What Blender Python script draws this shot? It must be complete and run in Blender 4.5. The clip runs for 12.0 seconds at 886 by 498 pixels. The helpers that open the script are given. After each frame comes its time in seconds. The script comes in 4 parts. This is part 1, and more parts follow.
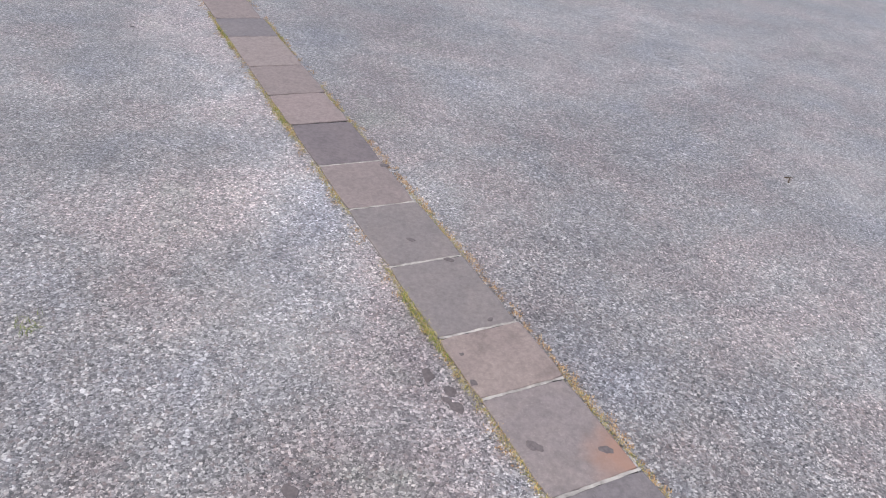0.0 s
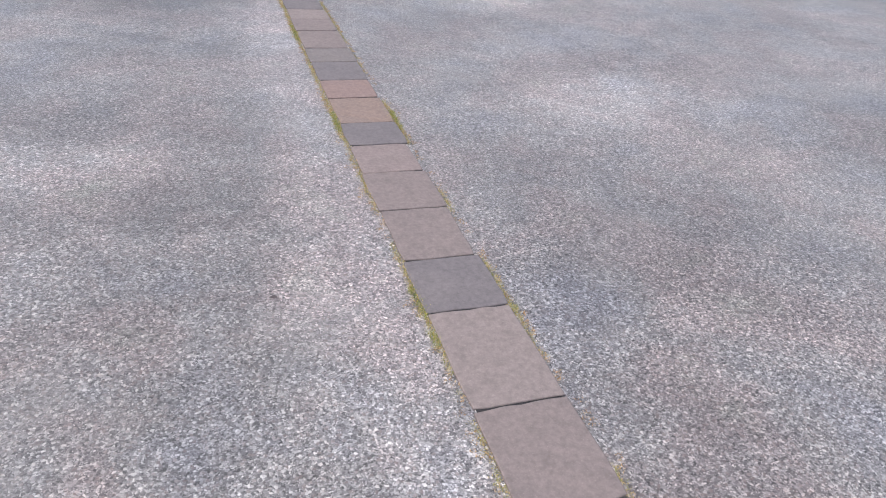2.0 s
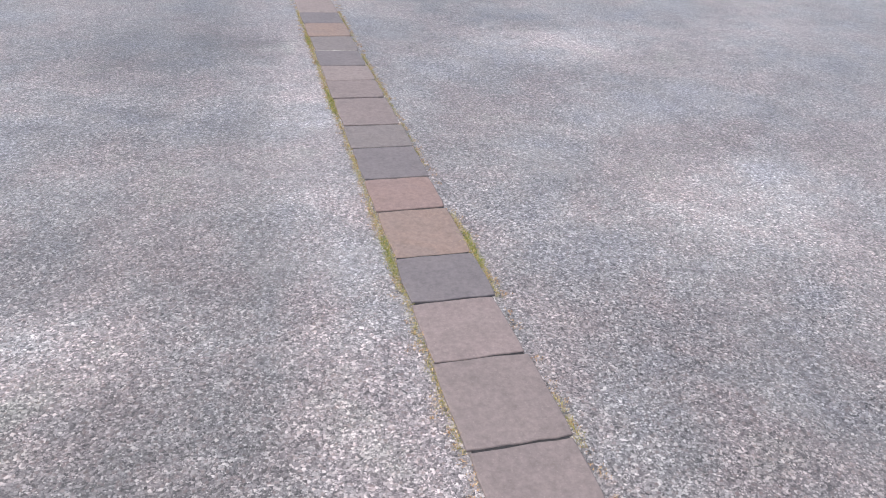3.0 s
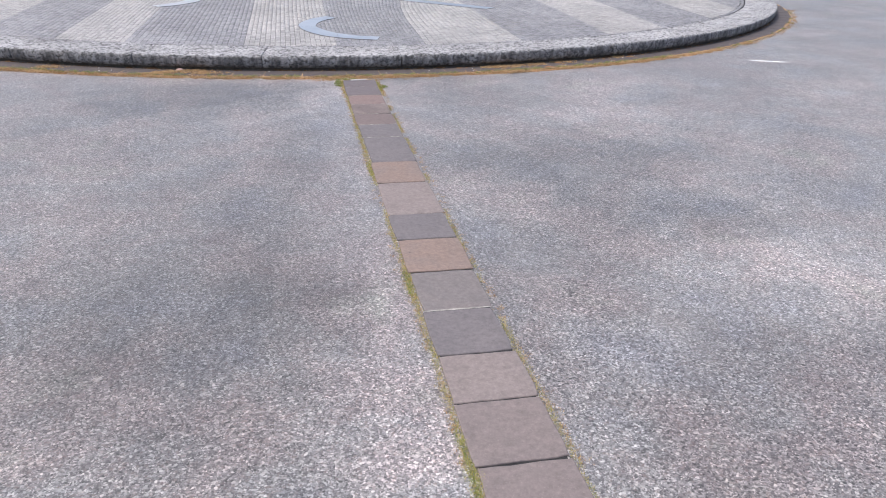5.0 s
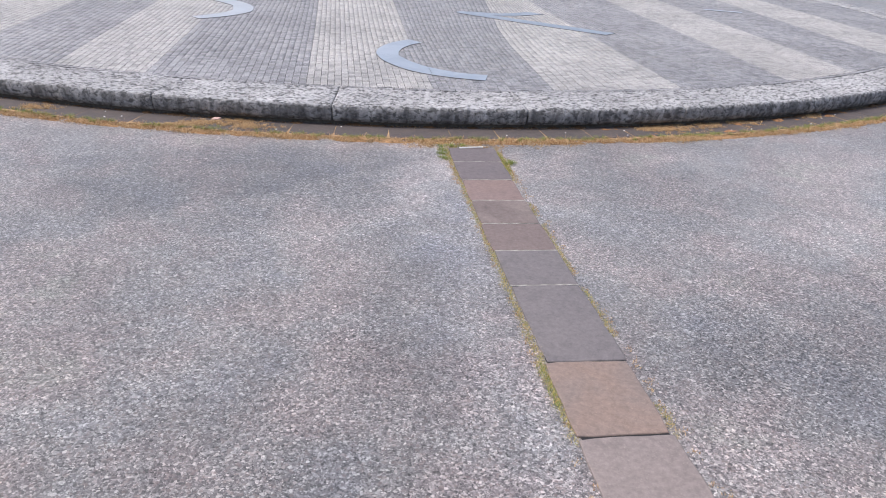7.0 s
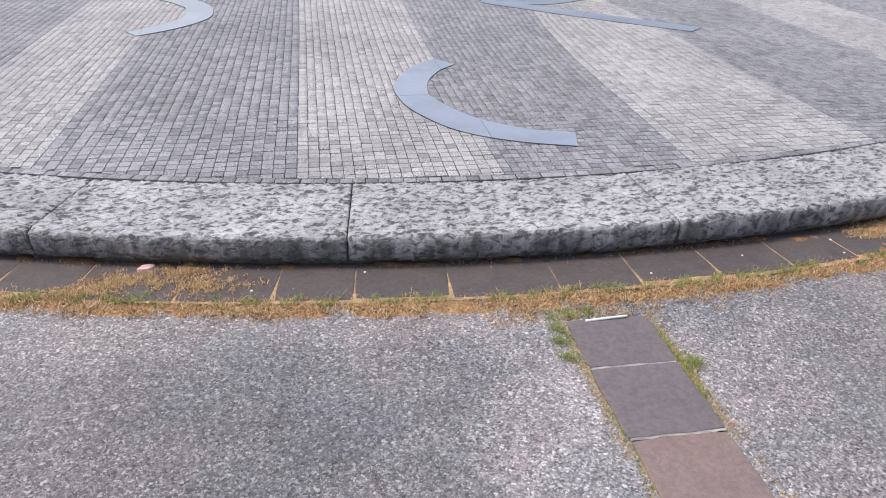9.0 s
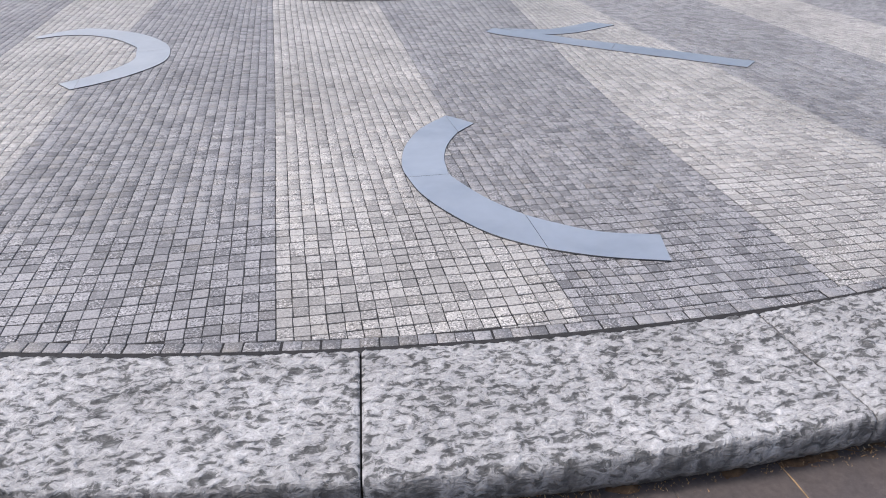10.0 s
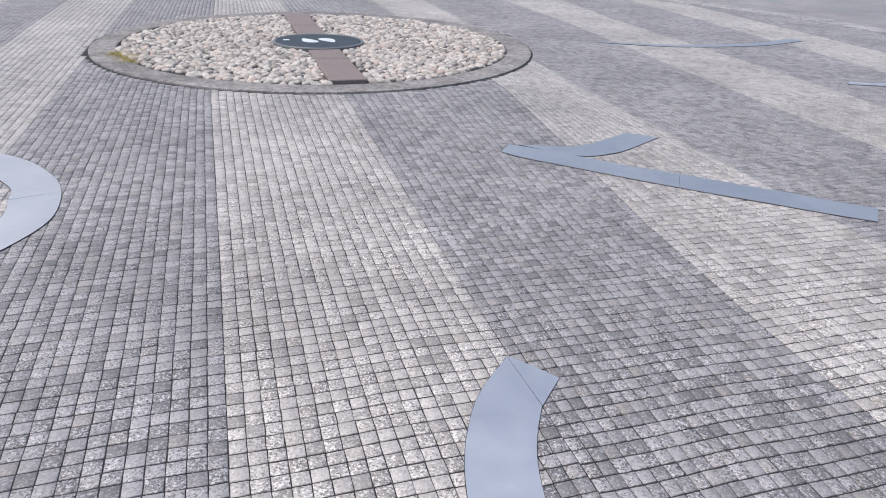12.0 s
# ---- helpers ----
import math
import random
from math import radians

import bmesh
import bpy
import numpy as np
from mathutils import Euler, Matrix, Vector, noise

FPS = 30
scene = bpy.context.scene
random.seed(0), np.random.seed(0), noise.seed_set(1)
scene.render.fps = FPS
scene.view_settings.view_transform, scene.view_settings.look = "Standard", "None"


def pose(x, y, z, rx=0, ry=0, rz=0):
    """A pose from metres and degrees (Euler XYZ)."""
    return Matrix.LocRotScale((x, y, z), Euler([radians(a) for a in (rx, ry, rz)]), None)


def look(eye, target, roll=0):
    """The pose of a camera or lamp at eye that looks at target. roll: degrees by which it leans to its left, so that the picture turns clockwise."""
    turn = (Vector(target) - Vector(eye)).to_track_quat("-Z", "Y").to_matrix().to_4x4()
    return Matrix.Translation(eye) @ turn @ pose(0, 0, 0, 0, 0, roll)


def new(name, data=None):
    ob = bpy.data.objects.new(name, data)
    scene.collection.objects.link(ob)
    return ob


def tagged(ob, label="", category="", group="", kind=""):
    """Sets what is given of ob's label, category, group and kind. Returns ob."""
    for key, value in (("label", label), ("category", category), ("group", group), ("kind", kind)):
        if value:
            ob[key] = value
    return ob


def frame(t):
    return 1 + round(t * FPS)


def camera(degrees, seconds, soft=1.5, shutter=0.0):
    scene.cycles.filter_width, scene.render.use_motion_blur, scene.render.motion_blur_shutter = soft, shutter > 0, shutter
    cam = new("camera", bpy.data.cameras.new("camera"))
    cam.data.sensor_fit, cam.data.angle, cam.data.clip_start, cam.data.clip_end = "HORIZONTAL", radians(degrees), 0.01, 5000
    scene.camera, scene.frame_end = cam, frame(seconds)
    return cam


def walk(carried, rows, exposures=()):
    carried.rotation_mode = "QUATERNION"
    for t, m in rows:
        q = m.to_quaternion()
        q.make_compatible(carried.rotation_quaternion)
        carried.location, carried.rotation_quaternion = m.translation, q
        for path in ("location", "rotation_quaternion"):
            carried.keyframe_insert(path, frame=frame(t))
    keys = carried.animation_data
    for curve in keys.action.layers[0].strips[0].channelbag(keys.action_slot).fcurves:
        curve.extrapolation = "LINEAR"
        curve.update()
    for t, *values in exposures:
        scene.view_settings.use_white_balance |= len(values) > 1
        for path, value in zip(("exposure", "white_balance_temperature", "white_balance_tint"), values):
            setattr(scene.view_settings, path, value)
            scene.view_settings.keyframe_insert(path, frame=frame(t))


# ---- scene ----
cam = camera(62.7, 12.0, soft=1.0)
PATH = [
    (0, (-1.205, -13.688, 1.599), (-0.303, -12.279, 0.502), 10.2),
    (0.5, (-1.018, -13.046, 1.555), (-0.35, -11.49, 0.492), 7.4),
    (1, (-0.983, -12.398, 1.542), (-0.426, -10.802, 0.473), 7.0),
    (1.5, (-0.955, -11.91, 1.635), (-0.361, -10.341, 0.547), 5.7),
    (2, (-0.854, -11.169, 1.594), (-0.269, -9.572, 0.542), 5.6),
    (2.5, (-0.795, -10.457, 1.562), (-0.211, -8.856, 0.514), 5.9),
    (3, (-0.675, -9.736, 1.504), (-0.175, -8.097, 0.473), 4.1),
    (3.5, (-0.619, -9.084, 1.483), (-0.199, -7.38, 0.523), 1.9),
    (3.7, (-0.577, -8.862, 1.477), (-0.162, -7.144, 0.541), 1.0),
    (5.3, (-0.653, -6.953, 1.584), (-0.316, -5.167, 0.748), 2.3),
    (5.5, (-0.666, -6.742, 1.581), (-0.369, -4.948, 0.748), 2.5),
    (6, (-0.709, -6.053, 1.558), (-0.427, -4.257, 0.723), 2.7),
    (6.5, (-0.676, -5.343, 1.487), (-0.411, -3.539, 0.665), 1.2),
    (6.7, (-0.751, -5.095, 1.468), (-0.473, -3.293, 0.646), 3.3),
    (8.3, (-1.061, -3.091, 1.576), (-0.775, -1.361, 0.615), 1.6),
    (8.5, (-1.048, -2.85, 1.542), (-0.753, -1.116, 0.588), 1.4),
    (9, (-1.014, -2.156, 1.544), (-0.708, -0.421, 0.596), 1.1),
    (9.5, (-1.082, -1.542, 1.562), (-0.745, 0.191, 0.623), 1.3),
    (10, (-1.017, -0.828, 1.518), (-0.66, 0.907, 0.59), 0.4),
    (10.5, (-1.057, -0.202, 1.518), (-0.684, 1.539, 0.606), 0.6),
    (11, (-1.012, 0.338, 1.489), (-0.626, 2.086, 0.597), 0.8),
    (11.5, (-1.035, 0.91, 1.499), (-0.745, 2.697, 0.648), -0.5),
    (12, (-1.059, 1.245, 1.687), (-0.527, 2.98, 0.845), 1.9),
]
walk(cam, [(t, look(eye, target, roll)) for t, eye, target, roll in PATH],
     exposures=((0.0, 0.33), (1.0, 0.4), (2.0, 0.39), (3.0, 0.47), (5.5, 0.43), (6.5, 0.44), (8.3, 0.38), (9.5, 0.35), (10.5, 0.26), (12.0, 0.26)))

# ---- sky and sun ----
SUN_ELEVATION, SUN_AZIMUTH = 66.0, -92.0      # azimuth from +y towards +x
world = bpy.data.worlds.new("sky")
scene.world = world
world.use_nodes = True
wt = world.node_tree
sky = wt.nodes.new("ShaderNodeTexSky")
sky.sky_type = "NISHITA"
sky.sun_disc = False
sky.sun_elevation = radians(SUN_ELEVATION)
sky.sun_rotation = radians(SUN_AZIMUTH)
sky.air_density, sky.dust_density, sky.ozone_density = 1.0, 4.2, 1.0
wt.links.new(sky.outputs["Color"], wt.nodes["Background"].inputs["Color"])
wt.nodes["Background"].inputs["Strength"].default_value = 0.15
sun = new("sun", bpy.data.lights.new("sun", "SUN"))
sun.data.energy, sun.data.angle, sun.data.color = 1.6, radians(14), (1.0, 0.97, 0.94)
sun_way = Vector((math.sin(radians(SUN_AZIMUTH)) * math.cos(radians(SUN_ELEVATION)),
                  math.cos(radians(SUN_AZIMUTH)) * math.cos(radians(SUN_ELEVATION)), math.sin(radians(SUN_ELEVATION))))
sun.matrix_basis = look(sun_way * 30, (0, 0, 0))

# ---- plan ----
CX, CY = 0.01, 10.2                 # centre of the round platform
AX = 0.97                           # its width against its depth
R_IN, R_OUT = 9.175, 9.735            # kerb stones
R_GUTTER = 9.96
BX, BY = 0.07, 10.38                 # centre of the pebble bed
R_COLLAR, R_BED = 2.74, 2.44        # ring round the pebble bed
BED_WIDE = 0.93                     # width of the pebble bed against its depth
STRIP = 0.16                        # half width of the flagstone line
rng = random.Random(7)


def plat_z(x, y):
    """Height of the slightly domed platform."""
    return 0.166 + 0.034 * (1 - ((x - CX) ** 2 + (y - CY) ** 2) / R_IN ** 2)


# ---- helpers ----
def part(name, bm, material, parent=None, label=""):
    me = bpy.data.meshes.new(name)
    bm.to_mesh(me)
    bm.free()
    me.materials.append(material)
    ob = new(name, me)
    ob.parent = parent
    if label:
        tagged(ob, label)
    return ob


def raw(name, verts, faces, material, parent=None):
    me = bpy.data.meshes.new(name)
    me.from_pydata(verts, [], faces)
    me.materials.append(material)
    me.update()
    ob = new(name, me)
    ob.parent = parent
    return ob


def quads(name, corners, faces, material, parent=None):
    """A mesh from numpy arrays of vertices (n, 3) and quads (m, 4)."""
    me = bpy.data.meshes.new(name)
    me.vertices.add(len(corners))
    me.vertices.foreach_set("co", np.ascontiguousarray(corners, dtype=np.float32).ravel())
    me.loops.add(faces.size)
    me.loops.foreach_set("vertex_index", faces.ravel().astype(np.int32))
    me.polygons.add(len(faces))
    me.polygons.foreach_set("loop_start", np.arange(0, faces.size, 4, dtype=np.int32))
    me.update(calc_edges=True)
    me.validate()
    me.materials.append(material)
    ob = new(name, me)
    ob.parent = parent
    return ob


def smooth(ob):
    for p in ob.data.polygons:
        p.use_smooth = True
    return ob


class Nodes:
    """Short forms for building a node material."""

    def __init__(self, name):
        self.mat = bpy.data.materials.new(name)
        self.mat.use_nodes = True
        self.tree = self.mat.node_tree
        self.bsdf = self.tree.nodes["Principled BSDF"]
        self.at = self.add("ShaderNodeTexCoord").outputs["Object"]

    def add(self, kind):
        return self.tree.nodes.new(kind)

    def put(self, socket, value):
        if isinstance(value, bpy.types.NodeSocket):
            self.tree.links.new(value, socket)
        else:
            socket.default_value = value

    def world_place(self):
        return self.add("ShaderNodeNewGeometry").outputs["Position"]

    def noise(self, scale, detail=3.0, rough=0.55, place=None, distort=0.0):
        n = self.add("ShaderNodeTexNoise")
        self.put(n.inputs["Vector"], place or self.at)
        n.inputs["Scale"].default_value, n.inputs["Detail"].default_value = scale, detail
        n.inputs["Roughness"].default_value, n.inputs["Distortion"].default_value = rough, distort
        return n.outputs["Fac"]

    def voronoi(self, scale, feature="F1", out="Distance", place=None, jitter=1.0):
        n = self.add("ShaderNodeTexVoronoi")
        n.feature = feature
        self.put(n.inputs["Vector"], place or self.at)
        n.inputs["Scale"].default_value = scale
        n.inputs["Randomness"].default_value = jitter
        return n.outputs[out]

    def ramp(self, fac, *stops, soft="LINEAR"):
        n = self.add("ShaderNodeValToRGB")
        n.color_ramp.interpolation = soft
        while len(n.color_ramp.elements) < len(stops):
            n.color_ramp.elements.new(0.5)
        for e, (p, c) in zip(n.color_ramp.elements, stops):
            e.position = p
            e.color = (*c, 1) if isinstance(c, tuple) else (c, c, c, 1)
        self.put(n.inputs["Fac"], fac)
        return n.outputs["Color"]

    def mix(self, fac, a, b, how="MIX"):
        n = self.add("ShaderNodeMix")
        n.data_type, n.blend_type = "RGBA", how
        self.put(n.inputs[0], fac)
        for s, v in ((n.inputs[6], a), (n.inputs[7], b)):
            self.put(s, (*v, 1) if isinstance(v, tuple) else v)
        return n.outputs[2]

    def math(self, how, a, b=0.5, clamp=False):
        n = self.add("ShaderNodeMath")
        n.operation, n.use_clamp = how, clamp
        self.put(n.inputs[0], a)
        self.put(n.inputs[1], b)
        return n.outputs[0]

    def bump(self, height, strength, metres, normal=None):
        n = self.add("ShaderNodeBump")
        n.inputs["Strength"].default_value, n.inputs["Distance"].default_value = strength, metres
        self.put(n.inputs["Height"], height)
        if normal:
            self.put(n.inputs["Normal"], normal)
        return n.outputs["Normal"]

    def done(self, color, rough, normal=None, metal=0.0):
        self.put(self.bsdf.inputs["Base Color"], (*color, 1) if isinstance(color, tuple) else color)
        self.put(self.bsdf.inputs["Roughness"], rough)
        self.put(self.bsdf.inputs["Metallic"], metal)
        if normal:
            self.put(self.bsdf.inputs["Normal"], normal)
        return self.mat


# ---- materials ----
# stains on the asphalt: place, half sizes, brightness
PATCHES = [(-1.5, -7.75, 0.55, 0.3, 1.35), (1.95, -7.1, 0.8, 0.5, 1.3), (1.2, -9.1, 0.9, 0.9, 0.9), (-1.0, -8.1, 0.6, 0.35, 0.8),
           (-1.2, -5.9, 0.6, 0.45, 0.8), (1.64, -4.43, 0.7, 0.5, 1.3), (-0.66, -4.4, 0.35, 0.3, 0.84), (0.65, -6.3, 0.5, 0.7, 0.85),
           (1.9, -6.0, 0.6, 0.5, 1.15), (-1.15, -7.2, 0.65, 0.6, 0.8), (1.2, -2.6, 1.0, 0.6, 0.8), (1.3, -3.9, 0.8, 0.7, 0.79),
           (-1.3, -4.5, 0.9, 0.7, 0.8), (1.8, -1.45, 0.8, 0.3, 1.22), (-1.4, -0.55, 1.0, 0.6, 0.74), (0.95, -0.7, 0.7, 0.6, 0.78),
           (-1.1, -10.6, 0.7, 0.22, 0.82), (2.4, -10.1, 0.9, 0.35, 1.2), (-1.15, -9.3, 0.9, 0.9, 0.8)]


def asphalt_material():
    n = Nodes("worn_chip_asphalt")
    # angular chips: cells on slightly warped ground
    warp = n.add("ShaderNodeTexNoise")
    warp.inputs["Scale"].default_value, warp.inputs["Detail"].default_value = 150, 2
    n.put(warp.inputs["Vector"], n.at)
    moved = n.add("ShaderNodeVectorMath")
    moved.operation = "MULTIPLY_ADD"
    n.put(moved.inputs[0], warp.outputs["Color"])
    moved.inputs[1].default_value = (0.007, 0.007, 0.0)
    n.put(moved.inputs[2], n.at)
    p = moved.outputs[0]
    edge = n.voronoi(118, "DISTANCE_TO_EDGE", place=p)
    tone = n.add("ShaderNodeSeparateColor")
    n.put(tone.inputs[0], n.voronoi(118, out="Color", place=p))
    small = n.add("ShaderNodeSeparateColor")
    n.put(small.inputs[0], n.voronoi(240, out="Color", place=p))
    stones = ((0.0, (0.045, 0.043, 0.045)), (0.24, (0.148, 0.143, 0.145)), (0.6, (0.3, 0.292, 0.294)), (0.84, (0.51, 0.497, 0.494)), (1.0, (0.88, 0.86, 0.84)))
    chip = n.ramp(tone.outputs[0], *stones)
    fine = n.ramp(small.outputs[0], *stones)
    chip = n.mix(n.ramp(tone.outputs[1], (0.5, 0.25), (0.7, 0.85)), chip, fine)
    pinkish = n.ramp(tone.outputs[2], (0.86, 0.0), (0.93, 1.0))
    chip = n.mix(n.math("MULTIPLY", pinkish, 0.4), chip, (0.36, 0.29, 0.27))
    binder = n.ramp(edge, (0.0, 1.0), (0.05, 0.0))
    base = n.mix(n.math("MULTIPLY", binder, 0.2), chip, (0.11, 0.107, 0.11))
    # worn and dusty patches, metres across
    place = n.world_place()
    large = n.noise(0.6, 6, 0.68, place)
    mid = n.noise(4.5, 5, 0.68, place)
    wear = n.ramp(n.math("ADD", n.math("MULTIPLY", large, 0.7), n.math("MULTIPLY", mid, 0.3)), (0.36, (0.66, 0.65, 0.66)), (0.5, (0.91, 0.91, 0.915)), (0.63, (1.2, 1.2, 1.2)))
    base = n.mix(1.0, base, wear, "MULTIPLY")
    # faint warm, cool and greenish stains
    tint = n.ramp(n.noise(1.3, 5, 0.66, place, 0.2), (0.32, (0.95, 0.99, 1.07)), (0.47, (1.0, 1.0, 1.0)), (0.58, (1.07, 0.985, 0.98)), (0.7, (1.0, 1.02, 0.95)))
    base = n.mix(1.0, base, tint, "MULTIPLY")
    # a darker, oil-stained area beside the flag line
    gone = n.add("ShaderNodeVectorMath")
    gone.operation = "DISTANCE"
    n.put(gone.inputs[0], place)
    gone.inputs[1].default_value = (-2.1, -3.4, 0.0)
    reach = n.math("ADD", gone.outputs["Value"], n.math("MULTIPLY", n.math("SUBTRACT", n.noise(0.8, 4, 0.6, place), 0.5), 3.0))
    base = n.mix(1.0, base, n.ramp(n.math("MULTIPLY", reach, 0.2), (0.2, 0.9), (0.62, 1.0)), "MULTIPLY")
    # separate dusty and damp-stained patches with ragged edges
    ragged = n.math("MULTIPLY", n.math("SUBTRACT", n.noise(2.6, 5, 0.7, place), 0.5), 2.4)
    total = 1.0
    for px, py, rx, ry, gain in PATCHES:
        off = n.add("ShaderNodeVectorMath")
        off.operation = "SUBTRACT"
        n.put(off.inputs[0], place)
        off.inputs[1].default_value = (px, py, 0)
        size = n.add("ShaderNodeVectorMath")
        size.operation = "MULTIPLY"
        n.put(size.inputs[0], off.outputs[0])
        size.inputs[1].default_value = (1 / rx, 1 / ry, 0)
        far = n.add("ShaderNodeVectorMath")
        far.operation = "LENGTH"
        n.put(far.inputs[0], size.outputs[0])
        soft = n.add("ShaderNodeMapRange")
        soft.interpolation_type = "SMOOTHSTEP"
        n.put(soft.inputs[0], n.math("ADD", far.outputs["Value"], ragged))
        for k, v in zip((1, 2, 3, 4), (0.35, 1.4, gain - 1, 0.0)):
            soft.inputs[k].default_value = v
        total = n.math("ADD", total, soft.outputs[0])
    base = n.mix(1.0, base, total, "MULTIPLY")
    # pale band of cement dust beside the flagstones
    split = n.add("ShaderNodeSeparateXYZ")
    n.put(split.inputs[0], place)
    across = n.math("ADD", split.outputs[0], n.math("MULTIPLY", n.math("SUBTRACT", n.noise(1.6, 3, 0.6, place), 0.5), 0.5))
    near = n.add("ShaderNodeMapRange")
    n.put(near.inputs[0], n.math("ABSOLUTE", n.math("ADD", across, 0.3)))
    for k, v in zip((1, 2, 3, 4), (0.08, 0.36, 1.0, 0.0)):
        near.inputs[k].default_value = v
    base = n.mix(n.math("MULTIPLY", near.outputs[0], 0.8), base, n.mix(1.0, base, (1.24, 1.24, 1.255), "MULTIPLY"))
    dust = n.ramp(n.noise(0.9, 5, 0.65, place), (0.55, 0.0), (0.72, 1.0))
    base = n.mix(n.math("MULTIPLY", dust, 0.25), base, (0.5, 0.49, 0.48))
    rise = n.math("MINIMUM", n.math("MULTIPLY", edge, 5.0), 0.5)
    rise = n.math("ADD", rise, n.math("MULTIPLY", tone.outputs[2], 0.6))
    normal = n.bump(rise, 0.9, 0.004)
    normal = n.bump(n.noise(9, 3, 0.5, place), 0.35, 0.012, normal)
    base = n.mix(1.0, base, (0.965, 0.945, 0.935), "MULTIPLY")
    # chip faces polished by feet and tyres
    n.bsdf.inputs["Coat Weight"].default_value = 0.45
    n.bsdf.inputs["Coat Roughness"].default_value = 0.4
    return n.done(base, 0.48, normal)


def sandstone_material(name, colour, warm, dirt=0.35):
    """A riven sandstone flag: base colour, a second tint in streaks, dark stains."""
    n = Nodes(name)
    shift = n.add("ShaderNodeObjectInfo").outputs["Random"]
    place = n.add("ShaderNodeVectorMath")
    comb = n.add("ShaderNodeCombineXYZ")
    n.put(comb.inputs[0], n.math("MULTIPLY", shift, 37.0))
    n.put(comb.inputs[1], n.math("MULTIPLY", shift, 19.0))
    n.put(place.inputs[0], n.at)
    n.put(place.inputs[1], comb.outputs[0])
    p = place.outputs[0]
    big = n.noise(4.0, 4, 0.6, p, 0.8)
    fine = n.noise(60, 4, 0.65, p)
    c = n.mix(n.ramp(big, (0.4, 0.0), (0.68, 0.75)), colour, warm)
    c = n.mix(1.0, c, n.ramp(fine, (0.3, 0.8), (0.7, 1.18)), "MULTIPLY")
    c = n.mix(n.ramp(n.noise(11, 5, 0.65, p), (0.52, 0.0), (0.75, dirt)), c, tuple(v * 0.5 for v in colour))
    c = n.mix(n.ramp(n.noise(170, 2, 0.5, p), (0.62, 0.0), (0.72, 0.3)), c, tuple(min(1, v * 1.8) for v in colour))
    normal = n.bump(fine, 0.35, 0.003)
    normal = n.bump(n.noise(14, 5, 0.6, p, 0.5), 0.5, 0.006, normal)
    return n.done(c, 0.7, normal)


def rusty_stone():
    """Grey sandstone with one rust-coloured corner."""
    mat = sandstone_material("rust_stained_sandstone", (0.2, 0.172, 0.172), (0.225, 0.19, 0.18))
    n = Nodes("unused")
    bpy.data.materials.remove(n.mat)
    n.mat, n.tree = mat, mat.node_tree
    n.bsdf = n.tree.nodes["Principled BSDF"]
    n.at = n.add("ShaderNodeTexCoord").outputs["Object"]
    was = n.bsdf.inputs["Base Color"].links[0].from_socket
    away = n.add("ShaderNodeVectorMath")
    away.operation = "DISTANCE"
    n.put(away.inputs[0], n.at)
    away.inputs[1].default_value = (0.16, -0.15, 0.01)
    reach = n.math("ADD", away.outputs["Value"], n.math("MULTIPLY", n.math("SUBTRACT", n.noise(14, 4), 0.5), 0.12))
    n.put(n.bsdf.inputs["Base Color"], n.mix(n.ramp(reach, (0.06, 0.75), (0.17, 0.0)), was, (0.3, 0.17, 0.12)))
    return mat


def sett_material(name, dark, light, single):
    """Granite setts; tone by piece. single: each sett is an object of its own."""
    n = Nodes(name)
    if single:
        r = n.add("ShaderNodeObjectInfo").outputs["Random"]
    else:
        r = n.add("ShaderNodeNewGeometry").outputs["Random Per Island"]
    place = n.world_place()
    tint = n.ramp(r, (0.0, tuple(v * 0.74 for v in dark)), (0.3, dark), (0.75, light), (1.0, tuple(min(0.85, v * 1.1) for v in light)))
    hue = n.math("FRACT", n.math("MULTIPLY", r, 17.3))
    tint = n.mix(n.ramp(hue, (0.85, 0.0), (0.97, 0.3)), tint, (0.36, 0.32, 0.27))
    speck = n.noise(105, 3, 0.65, place, 0.3)
    much = n.ramp(n.math("FRACT", n.math("MULTIPLY", r, 7.7)), (0.1, 0.35), (0.8, 1.0))
    c = n.mix(n.math("MULTIPLY", n.ramp(speck, (0.52, 0.0), (0.58, 1.0)), much), tint, tuple(v * 0.38 for v in dark))
    c = n.mix(n.math("MULTIPLY", n.ramp(n.noise(120, 3, 0.65, place, 0.3), (0.53, 0.0), (0.58, 0.95)), much), c, tuple(min(0.9, v * 1.7) for v in light))
    grime = n.ramp(n.noise(1.1, 4, 0.6, place), (0.35, 0.8), (0.7, 1.1))
    c = n.mix(1.0, c, grime, "MULTIPLY")
    normal = n.bump(speck, 0.35, 0.002)
    normal = n.bump(n.noise(28, 2, 0.5, place), 0.25, 0.004, normal)
    n.bsdf.inputs["Coat Weight"].default_value = 0.2
    n.bsdf.inputs["Coat Roughness"].default_value = 0.4
    return n.done(c, 0.58, normal)


